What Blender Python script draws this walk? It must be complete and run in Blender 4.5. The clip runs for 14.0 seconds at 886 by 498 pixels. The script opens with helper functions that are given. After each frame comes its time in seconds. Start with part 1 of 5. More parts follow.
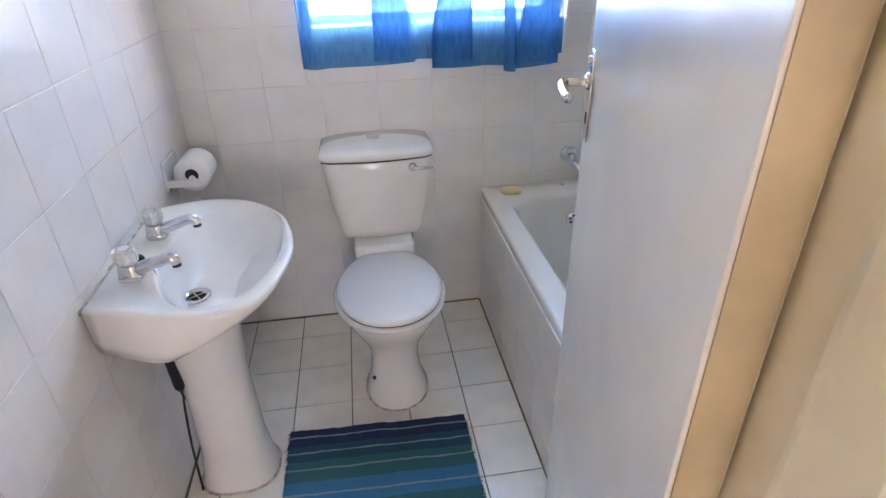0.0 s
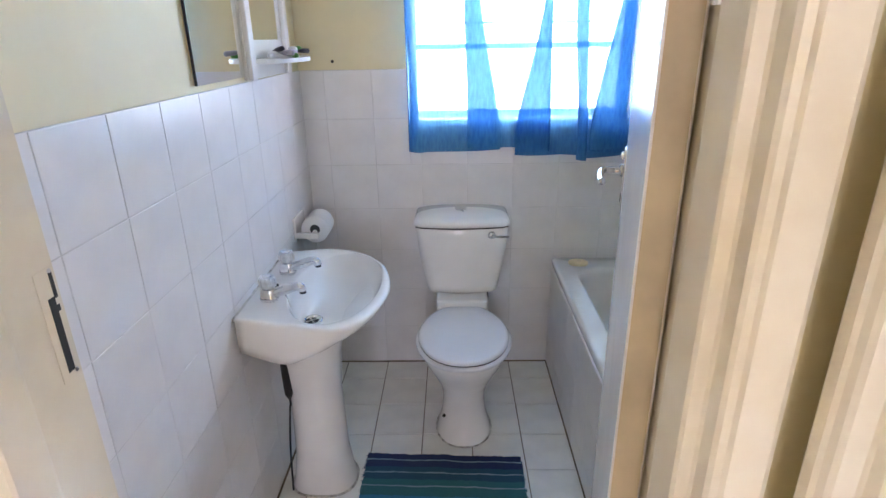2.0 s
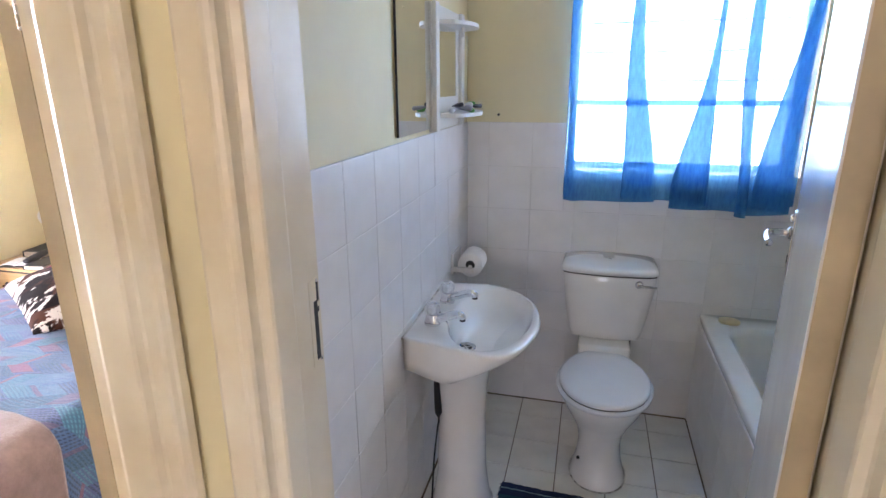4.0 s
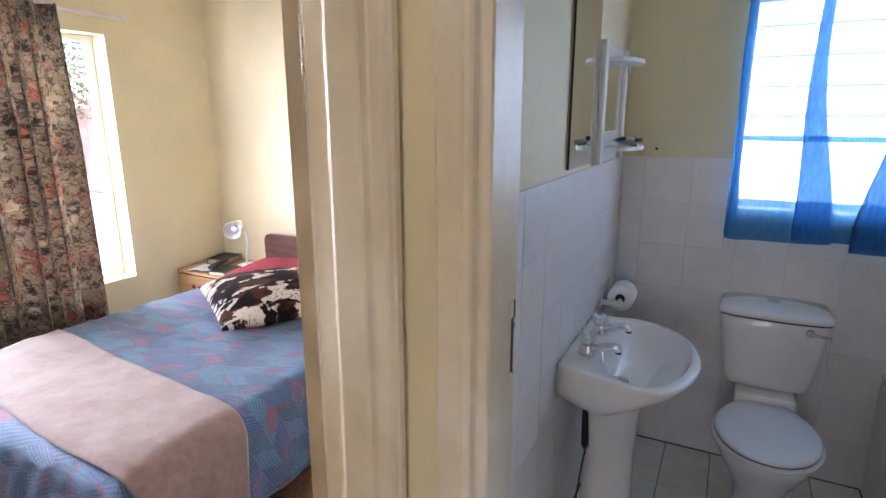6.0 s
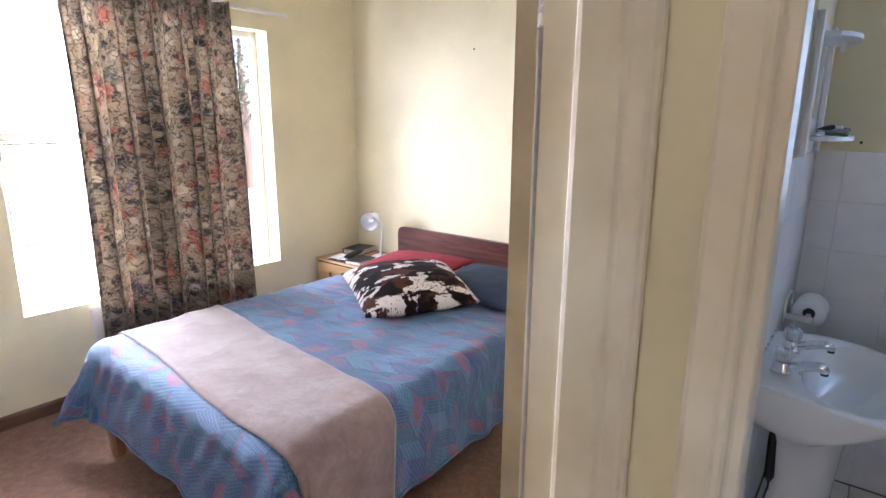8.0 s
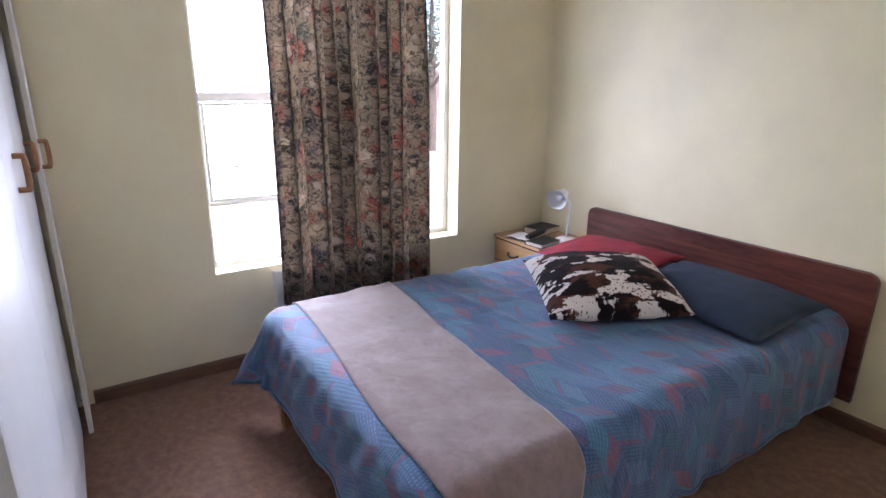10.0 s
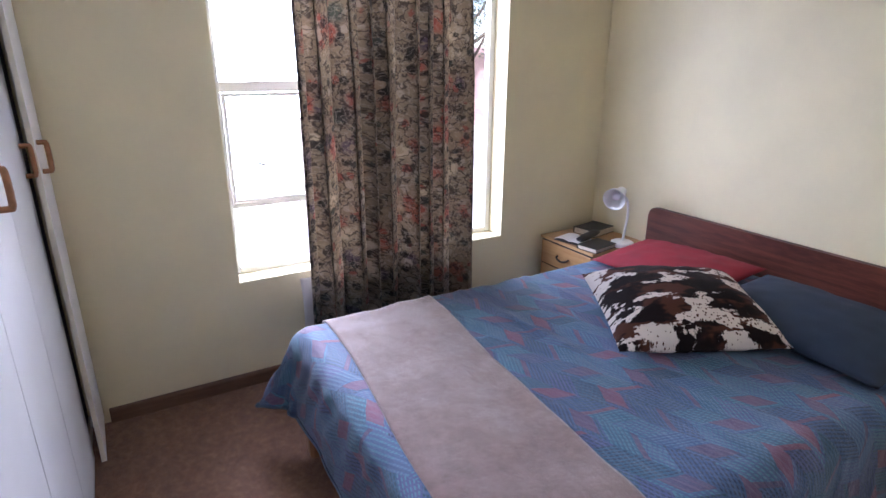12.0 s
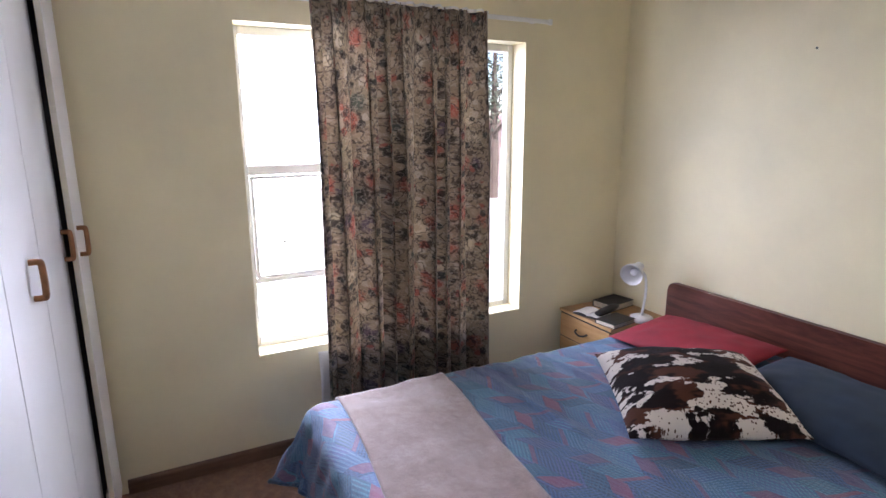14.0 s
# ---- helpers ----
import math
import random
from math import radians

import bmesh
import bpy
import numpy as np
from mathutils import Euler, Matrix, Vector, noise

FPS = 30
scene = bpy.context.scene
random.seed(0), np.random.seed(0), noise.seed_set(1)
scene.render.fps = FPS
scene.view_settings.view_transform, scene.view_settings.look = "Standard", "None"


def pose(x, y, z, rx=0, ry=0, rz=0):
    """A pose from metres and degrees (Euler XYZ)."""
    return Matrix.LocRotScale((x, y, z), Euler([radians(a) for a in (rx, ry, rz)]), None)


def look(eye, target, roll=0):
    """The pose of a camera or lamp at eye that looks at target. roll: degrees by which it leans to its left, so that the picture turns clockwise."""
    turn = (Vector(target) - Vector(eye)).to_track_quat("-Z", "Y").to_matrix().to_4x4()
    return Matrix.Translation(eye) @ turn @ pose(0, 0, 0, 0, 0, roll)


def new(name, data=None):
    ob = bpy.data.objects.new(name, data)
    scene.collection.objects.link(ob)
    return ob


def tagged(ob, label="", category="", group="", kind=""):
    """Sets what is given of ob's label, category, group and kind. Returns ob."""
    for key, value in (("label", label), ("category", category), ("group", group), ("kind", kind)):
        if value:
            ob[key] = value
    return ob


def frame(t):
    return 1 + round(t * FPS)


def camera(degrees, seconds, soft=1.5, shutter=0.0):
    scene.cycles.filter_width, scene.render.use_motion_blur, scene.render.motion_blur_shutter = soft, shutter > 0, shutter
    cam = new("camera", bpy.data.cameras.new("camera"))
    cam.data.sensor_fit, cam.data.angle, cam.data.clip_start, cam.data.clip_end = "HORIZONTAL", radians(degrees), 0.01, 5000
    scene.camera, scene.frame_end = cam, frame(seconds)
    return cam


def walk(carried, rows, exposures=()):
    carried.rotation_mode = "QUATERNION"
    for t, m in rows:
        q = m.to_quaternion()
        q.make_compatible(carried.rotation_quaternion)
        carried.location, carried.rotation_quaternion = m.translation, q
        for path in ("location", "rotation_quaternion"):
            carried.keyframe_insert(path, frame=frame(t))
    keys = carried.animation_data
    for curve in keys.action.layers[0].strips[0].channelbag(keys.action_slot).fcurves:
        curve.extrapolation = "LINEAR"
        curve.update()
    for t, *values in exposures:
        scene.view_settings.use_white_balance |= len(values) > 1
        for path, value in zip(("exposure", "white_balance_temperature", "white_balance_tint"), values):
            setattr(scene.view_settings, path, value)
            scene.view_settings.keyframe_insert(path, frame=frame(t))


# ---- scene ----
cam = camera(77.1, 14.0)
PATH = [
    (0, (0.33, 0.847, 1.474), (0.579, 2.574, 0.496), -1.4),
    (0.5, (0.33, 0.733, 1.485), (0.588, 2.497, 0.577), -1.2),
    (1, (0.323, 0.645, 1.507), (0.552, 2.449, 0.673), -1.1),
    (1.5, (0.335, 0.578, 1.522), (0.445, 2.421, 0.754), -1.0),
    (2, (0.337, 0.507, 1.546), (0.299, 2.375, 0.832), -0.9),
    (2.5, (0.323, 0.454, 1.565), (0.125, 2.329, 0.9), -0.7),
    (3, (0.307, 0.405, 1.577), (0.009, 2.279, 0.946), -0.6),
    (5.5, (0.17, 0.258, 1.611), (-0.628, 2.025, 1.119), -0.1),
    (6, (0.148, 0.217, 1.606), (-0.743, 1.945, 1.138), -0.1),
    (6.5, (0.119, 0.183, 1.601), (-0.85, 1.872, 1.145), 0.1),
    (7, (0.091, 0.133, 1.609), (-0.933, 1.788, 1.15), -0.0),
    (7.5, (0.047, 0.112, 1.593), (-1.037, 1.728, 1.131), 0.0),
    (8, (-0.072, 0.193, 1.533), (-1.281, 1.721, 1.081), 0.3),
    (8.5, (-0.186, 0.275, 1.499), (-1.592, 1.624, 1.046), -0.1),
    (9, (-0.248, 0.338, 1.505), (-1.782, 1.532, 1.032), -0.0),
    (9.2, (-0.275, 0.355, 1.514), (-1.836, 1.505, 1.025), 0.1),
    (11.5, (-0.755, 0.535, 1.528), (-2.363, 1.533, 0.883), 0.3),
    (12, (-0.773, 0.546, 1.557), (-2.403, 1.511, 0.915), 0.3),
    (12.5, (-0.767, 0.585, 1.589), (-2.417, 1.516, 0.95), -0.1),
    (13, (-0.764, 0.581, 1.627), (-2.428, 1.5, 1.005), 0.1),
    (13.5, (-0.735, 0.592, 1.639), (-2.436, 1.496, 1.1), -0.0),
    (14, (-0.704, 0.602, 1.652), (-2.44, 1.494, 1.215), -0.2),
]
EXPOSURES = [(0, 3.24, 6800, 32), (1, 3.12, 6400, 29), (3, 2.92, 6400, 28), (5.5, 2.16, 6300, 29), (6.5, 1.96, 6100, 28), (7.5, 1.98, 5950, 27), (8, 1.94, 5850, 27), (9, 1.50, 5600, 27), (11.5, 0.98, 5550, 30), (14, 1.00, 5800, 28)]
walk(cam, [(t, look(eye, target, roll)) for t, eye, target, roll in PATH], EXPOSURES)

# ---- world, sun, large lights ----
SUN_EL, SUN_AZ = 48.0, 95.0     # the sun stands over the hall side, so that no beam comes in at either window
world = bpy.data.worlds.new("sky")
scene.world = world
world.use_nodes = True
wn = world.node_tree.nodes
sky = wn.new("ShaderNodeTexSky")
sky.sky_type, sky.sun_disc = "NISHITA", False
sky.sun_elevation, sky.sun_rotation = radians(SUN_EL), radians(SUN_AZ)
world.node_tree.links.new(sky.outputs[0], wn["Background"].inputs[0])
wn["Background"].inputs[1].default_value = 0.15

sun = new("sun", bpy.data.lights.new("sun", "SUN"))
sun.data.energy, sun.data.angle, sun.data.color = 5.0, radians(0.5), (1.0, 0.95, 0.88)
sun.matrix_world = look((0, 0, 0), (-math.sin(radians(SUN_AZ)) * math.cos(radians(SUN_EL)), -math.cos(radians(SUN_AZ)) * math.cos(radians(SUN_EL)), -math.sin(radians(SUN_EL))))


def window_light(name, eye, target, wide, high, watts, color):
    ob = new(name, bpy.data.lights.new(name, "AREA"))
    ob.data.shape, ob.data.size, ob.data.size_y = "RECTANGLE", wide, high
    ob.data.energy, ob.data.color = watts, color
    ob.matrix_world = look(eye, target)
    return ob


# area lamps in place of sky light in window openings, and two added fills
window_light("sky_at_bathroom_window", (0.631, 3.172, 1.66), (0.65, 2.0, 1.54), 0.94, 0.88, 7.8, (1.0, 0.94, 0.90))
# added fill lamp, 3 m out in the yard, brightens the bedroom's head wall
window_light("bedroom_fill_in_yard", (-6.4, -0.2, 2.4), (-2.6, 0.3, 1.4), 7.4, 3.0, 560, (0.87, 0.94, 1.0))
window_light("sky_in_bedroom_window", (-3.64, 1.165, 1.32), (-2.6, 1.45, 1.36), 0.40, 1.52, 18, (0.90, 0.95, 1.0)).data.spread = radians(138)
# added fill lamp, out of view, brightens the hall and its door frames
window_light("unseen_hall_fill", (0.17, -2.72, 1.6), (0.1, 0.5, 1.3), 0.8, 1.1, 2.7, (1.0, 0.97, 0.94))

# ---- materials ----


def nodes_of(name):
    m = bpy.data.materials.new(name)
    m.use_nodes = True
    nt = m.node_tree
    return m, nt, nt.nodes["Principled BSDF"]


def add(nt, kind, **vals):
    n = nt.nodes.new(kind)
    for k, v in vals.items():
        n.inputs[k].default_value = v
    return n


def noise_tex(nt, scale, detail=4.0, vec=None, rough=0.55):
    n = add(nt, "ShaderNodeTexNoise", Scale=scale, Detail=detail, Roughness=rough)
    if vec is not None:
        nt.links.new(vec, n.inputs["Vector"])
    return n


def ramp(nt, fac, stops, mode="LINEAR"):
    r = nt.nodes.new("ShaderNodeValToRGB")
    r.color_ramp.interpolation = mode
    el = r.color_ramp.elements
    while len(el) < len(stops):
        el.new(0.5)
    for e, (p, c) in zip(el, stops):
        e.position, e.color = p, (*c, 1.0)
    nt.links.new(fac, r.inputs[0])
    return r


def mix(nt, fac, a, b, how="MIX"):
    n = nt.nodes.new("ShaderNodeMix")
    n.data_type, n.blend_type = "RGBA", how
    for sock, v in ((n.inputs[0], fac), (n.inputs[6], a), (n.inputs[7], b)):
        if isinstance(v, (int, float)):
            sock.default_value = v
        elif isinstance(v, tuple):
            sock.default_value = (*v, 1.0)
        else:
            nt.links.new(v, sock)
    return n.outputs[2]


def maths(nt, op, a, b=0.0, c=0.0):
    n = nt.nodes.new("ShaderNodeMath")
    n.operation = op
    for sock, v in zip(n.inputs, (a, b, c)):
        if isinstance(v, (int, float)):
            sock.default_value = v
        else:
            nt.links.new(v, sock)
    return n.outputs[0]


def bump(nt, bsdf, height, strength, distance=0.002):
    b = add(nt, "ShaderNodeBump", Strength=strength, Distance=distance)
    nt.links.new(height, b.inputs["Height"])
    nt.links.new(b.outputs[0], bsdf.inputs["Normal"])


def coords(nt, which="Object"):
    return nt.nodes.new("ShaderNodeTexCoord").outputs[which]


def plain(name, color, rough=0.5, metal=0.0, var=0.08, scale=5.0, grain=90.0, strength=0.12, dist=0.0015, coat=0.0, tone=None, per_piece=0.0):
    """A surface with broad stains, fine grain and an uneven gloss."""
    m, nt, b = nodes_of(name)
    v = coords(nt)
    big, small = noise_tex(nt, scale, 5, v), noise_tex(nt, grain, 3, v)
    dark = tone or tuple(c * (1 - 2.2 * var) for c in color)
    light = tuple(min(1.0, c * (1 + 0.5 * var)) for c in color)
    col = ramp(nt, big.outputs[0], [(0.3, dark), (0.62, light)]).outputs[0]
    col = mix(nt, maths(nt, "MULTIPLY", small.outputs[0], var), col, tuple(c * 0.6 for c in color))
    if per_piece:
        rnd = nt.nodes.new("ShaderNodeObjectInfo").outputs["Random"]
        col = mix(nt, maths(nt, "MULTIPLY", rnd, per_piece), col, tuple(c * 0.72 for c in color))
    nt.links.new(col, b.inputs["Base Color"])
    b.inputs["Metallic"].default_value = metal
    b.inputs["Coat Weight"].default_value = coat
    b.inputs["Coat Roughness"].default_value = 0.06
    nt.links.new(maths(nt, "MULTIPLY_ADD", big.outputs[0], 0.25 * rough, rough * 0.87), b.inputs["Roughness"])
    bump(nt, b, small.outputs[0], strength, dist)
    return m


CREAM = plain("cream_wall_paint", (0.82, 0.735, 0.485), 0.62, var=0.05, scale=1.6, grain=55, strength=0.10, dist=0.002)
CEILING = plain("ceiling_paint", (0.80, 0.78, 0.72), 0.8, var=0.04)
ENAMEL = plain("cream_enamel", (0.74, 0.68, 0.55), 0.42, var=0.06, scale=3, grain=14, strength=0.10, dist=0.002, coat=0.08, tone=(0.64, 0.54, 0.37))
DOOR_PAINT = plain("white_door_paint", (0.76, 0.73, 0.70), 0.22, var=0.05, scale=2, grain=9, strength=0.08, dist=0.003, coat=0.2)
DOOR_EDGE = plain("bare_door_edge", (0.52, 0.42, 0.27), 0.55, var=0.12, scale=6, grain=40)
TILE = plain("white_wall_tile", (0.79, 0.77, 0.76), 0.30, var=0.03, scale=7, grain=22, strength=0.05, dist=0.002, coat=0.08, per_piece=0.06)
FLOOR_TILE = plain("white_floor_tile", (0.88, 0.86, 0.80), 0.18, var=0.04, scale=9, grain=40, strength=0.06, coat=0.15, per_piece=0.10)
GROUT = plain("wall_grout", (0.74, 0.72, 0.70), 0.85, var=0.15, scale=7, grain=120)
FLOOR_GROUT = plain("floor_grout", (0.26, 0.20, 0.14), 0.9, var=0.25, scale=6, grain=120)
JOINT = plain("brown_floor_joint", (0.21, 0.16, 0.105), 0.85, var=0.3, scale=12, grain=120)
PORCELAIN = plain("white_porcelain", (0.82, 0.80, 0.77), 0.10, var=0.03, scale=4, grain=12, strength=0.02, coat=0.35)
SEAT = plain("white_plastic_seat", (0.78, 0.78, 0.80), 0.18, var=0.02, scale=4, grain=30, strength=0.03)
PLASTIC = plain("white_plastic", (0.78, 0.77, 0.74), 0.32, var=0.04)
PAPER = plain("soft_paper", (0.82, 0.81, 0.80), 0.95, var=0.04, grain=160, strength=0.3)
CHROME = plain("chrome", (0.78, 0.78, 0.80), 0.09, metal=1.0, var=0.08, scale=30, strength=0.02)
STEEL = plain("brushed_steel", (0.62, 0.60, 0.57), 0.28, metal=1.0, var=0.1, scale=20)
ACRYLIC = plain("clear_tap_knob", (0.66, 0.68, 0.70), 0.08, var=0.15, scale=60, coat=0.6)
BLACK = plain("black_rubber_and_hole_shade", (0.015, 0.014, 0.014), 0.6, var=0.2)
SOAP = plain("cream_soap", (0.72, 0.58, 0.34), 0.45, var=0.08, scale=30)
SEALANT = plain("stained_sealant", (0.55, 0.53, 0.48), 0.7, var=0.5, scale=50, tone=(0.08, 0.07, 0.06))
WINDOW_PAINT = plain("white_window_paint", (0.80, 0.79, 0.74), 0.35, var=0.04)
CUPBOARD = plain("white_melamine", (0.80, 0.80, 0.80), 0.33, var=0.02, grain=60, strength=0.04)
CUPBOARD_EDGE = plain("cream_board_edge", (0.70, 0.66, 0.55), 0.5, var=0.06)
# near black, paints the shade inside gaps, the outlet and the cupboard
DARK = plain("near_black_gap_shade", (0.012, 0.010, 0.010), 0.8, var=0.2)
PLASTER_OUT = plain("sunlit_plaster", (0.78, 0.75, 0.68), 0.9, var=0.1, scale=1.0)
PAVING = plain("pale_concrete_ground", (0.58, 0.55, 0.50), 0.9, var=0.2, scale=0.8)
# red brick with the pale veil of window glare put into its colour
BRICK_RED = plain("glare_paled_brick", (0.50, 0.34, 0.31), 0.85, var=0.2, scale=3)
ROOF_TILE = plain("brown_roof_tile", (0.45, 0.27, 0.22), 0.85, var=0.2)
LEAF = plain("green_leaf", (0.12, 0.16, 0.10), 0.6, var=0.3, scale=3)
BARK = plain("grey_bark", (0.14, 0.10, 0.075), 0.9, var=0.3, scale=14, strength=0.5)
BOOK_BLACK = plain("black_leatherette", (0.02, 0.02, 0.022), 0.42, var=0.2, scale=40, strength=0.3)
BOOK_PAGES = plain("yellowed_pages", (0.62, 0.55, 0.42), 0.9, var=0.12, scale=80)
RED_CLOTH = plain("red_cotton", (0.27, 0.016, 0.030), 0.85, var=0.1, scale=9, grain=300, strength=0.3)
BLUE_CLOTH = plain("slate_blue_cotton", (0.020, 0.035, 0.064), 0.88, var=0.12, scale=9, grain=300, strength=0.3)
BRIGHT_STRIP = plain("white_bright_strip", (0.78, 0.76, 0.72), 0.9, var=0.04, scale=8, grain=260, strength=0.2)
MATTRESS = plain("pale_mattress_ticking", (0.62, 0.58, 0.52), 0.9, var=0.08)
BED_WOOD = plain("orange_pine", (0.33, 0.15, 0.06), 0.5, var=0.15, scale=12)
LAMP_WHITE = plain("white_lamp_enamel", (0.80, 0.80, 0.78), 0.3, var=0.02)
BULB = plain("frosted_bulb", (0.80, 0.80, 0.82), 0.25, var=0.02)
HANDLE_WOOD = plain("varnished_handle_wood", (0.36, 0.16, 0.06), 0.38, var=0.15, scale=30)


def mirror_glass():
    m, nt, b = nodes_of("mirror_glass")
    b.inputs["Base Color"].default_value = (0.86, 0.87, 0.84, 1)
    b.inputs["Metallic"].default_value, b.inputs["Roughness"].default_value = 1.0, 0.012
    return m


def window_glass():
    m, nt, b = nodes_of("window_glass")
    b.inputs["Base Color"].default_value = (0.98, 0.99, 0.98, 1)
    b.inputs["Transmission Weight"].default_value, b.inputs["Roughness"].default_value = 1.0, 0.0
    b.inputs["IOR"].default_value = 1.45
    return m


def wood(name, light, dark, axis, rough=0.35, scale=7.0):
    """Long grain along one axis, from stretched and bent noise."""
    m, nt, b = nodes_of(name)
    mp = nt.nodes.new("ShaderNodeMapping")
    nt.links.new(coords(nt), mp.inputs[0])
    s = [1.0, 1.0, 1.0]
    s[axis] = 0.09
    mp.inputs["Scale"].default_value = s
    warp = noise_tex(nt, scale * 0.5, 2, mp.outputs[0])
    bent = nt.nodes.new("ShaderNodeVectorMath")
    bent.operation = "MULTIPLY_ADD"
    nt.links.new(warp.outputs["Color"], bent.inputs[0])
    bent.inputs[1].default_value = (0.25, 0.25, 0.25)
    nt.links.new(mp.outputs[0], bent.inputs[2])
    rings = noise_tex(nt, scale * 3.5, 6, bent.outputs[0], 0.7)
    fine = noise_tex(nt, scale * 30, 3, mp.outputs[0])
    col = ramp(nt, rings.outputs[0], [(0.34, dark), (0.5, tuple((a + c) / 2 for a, c in zip(light, dark))), (0.66, light)]).outputs[0]
    col = mix(nt, maths(nt, "MULTIPLY", fine.outputs[0], 0.45), col, dark)
    nt.links.new(col, b.inputs["Base Color"])
    b.inputs["Roughness"].default_value = rough
    bump(nt, b, fine.outputs[0], 0.1, 0.001)
    return m


MIRROR = mirror_glass()
GLASS = window_glass()
DARK_WOOD = wood("reddish_veneer", (0.20, 0.062, 0.038), (0.055, 0.014, 0.010), 0)
PINE = wood("yellow_pine", (0.52, 0.32, 0.13), (0.36, 0.19, 0.07), 0, 0.42)
SKIRT_WOOD = wood("brown_skirting_wood", (0.20, 0.105, 0.055), (0.11, 0.055, 0.03), 1, 0.45)


def carpet():
    m, nt, b = nodes_of("brown_carpet")
    v = coords(nt)
    pile, patch, broad = noise_tex(nt, 260, 3, v, 0.8), noise_tex(nt, 26, 5, v, 0.75), noise_tex(nt, 2.2, 3, v)
    col = ramp(nt, patch.outputs[0], [(0.36, (0.145, 0.066, 0.037)), (0.52, (0.240, 0.122, 0.066)), (0.66, (0.36, 0.20, 0.115))]).outputs[0]
    col = mix(nt, maths(nt, "MULTIPLY", pile.outputs[0], 0.6), col, (0.12, 0.056, 0.034))
    col = mix(nt, maths(nt, "MULTIPLY", broad.outputs[0], 0.3), col, (0.28, 0.155, 0.090))
    nt.links.new(col, b.inputs["Base Color"])
    b.inputs["Roughness"].default_value = 1.0
    b.inputs["Sheen Weight"].default_value = 0.12
    bump(nt, b, pile.outputs[0], 0.9, 0.006)
    return m


CARPET = carpet()


def uv_split(nt):
    s = nt.nodes.new("ShaderNodeSeparateXYZ")
    nt.links.new(coords(nt, "UV"), s.inputs[0])
    return s.outputs[0], s.outputs[1]


def striped_rug():
    """Bands across the rug in navy, teal, turquoise and pale grey-blue; v runs along the rug in metres."""
    m, nt, b = nodes_of("striped_rug_cotton")
    u, v = uv_split(nt)
    wob = noise_tex(nt, 9, 3, coords(nt))
    vv = maths(nt, "MULTIPLY_ADD", wob.outputs[0], 0.012, v)
    navy, teal, sky_blue, pale, deep = (0.016, 0.034, 0.115), (0.030, 0.185, 0.215), (0.04, 0.27, 0.52), (0.30, 0.46, 0.56), (0.016, 0.100, 0.165)
    seq = [navy, pale, navy, deep, pale, deep, teal, pale, teal, sky_blue, pale, sky_blue, teal, pale, deep, sky_blue, navy, pale, teal, deep, navy]
    wid = [.034, .006, .036, .026, .006, .034, .028, .006, .046, .042, .006, .034, .05, .007, .05, .05, .04, .006, .07, .09, .1]
    stops, at = [], 0.0
    for c, w in zip(seq, wid):
        stops.append((at / 0.83, c))
        at += w
    col = ramp(nt, maths(nt, "DIVIDE", vv, 0.83), stops, "CONSTANT").outputs[0]
    yarn = noise_tex(nt, 210, 3, coords(nt), 0.8)
    col = mix(nt, maths(nt, "MULTIPLY", yarn.outputs[0], 0.5), col, (0.010, 0.03, 0.06))
    nt.links.new(col, b.inputs["Base Color"])
    b.inputs["Roughness"].default_value = 1.0
    bump(nt, b, yarn.outputs[0], 1.0, 0.008)
    return m


def sheer_blue():
    """Thin voile: part of the light goes straight through, tinted by each layer."""
    m, nt, b = nodes_of("blue_voile")
    out = nt.nodes["Material Output"]
    nt.nodes.remove(b)
    v = coords(nt)
    mp = nt.nodes.new("ShaderNodeMapping")
    nt.links.new(v, mp.inputs[0])
    mp.inputs["Scale"].default_value = (1, 1, 0.25)
    weave = noise_tex(nt, 90, 2, mp.outputs[0], 0.5)
    clear = nt.nodes.new("ShaderNodeBsdfTransparent")
    clear.inputs[0].default_value = (0.60, 0.83, 1.0, 1)
    dif = nt.nodes.new("ShaderNodeBsdfDiffuse")
    tra = nt.nodes.new("ShaderNodeBsdfTranslucent")
    col = ramp(nt, weave.outputs[0], [(0.3, (0.055, 0.235, 0.50)), (0.7, (0.085, 0.330, 0.62))]).outputs[0]
    nt.links.new(col, dif.inputs[0])
    nt.links.new(col, tra.inputs[0])
    half = nt.nodes.new("ShaderNodeMixShader")
    half.inputs[0].default_value = 0.48
    nt.links.new(dif.outputs[0], half.inputs[1])
    nt.links.new(tra.outputs[0], half.inputs[2])
    full = nt.nodes.new("ShaderNodeMixShader")
    full.inputs[0].default_value = 0.68
    nt.links.new(clear.outputs[0], full.inputs[1])
    nt.links.new(half.outputs[0], full.inputs[2])
    nt.links.new(full.outputs[0], out.inputs[0])
    return m


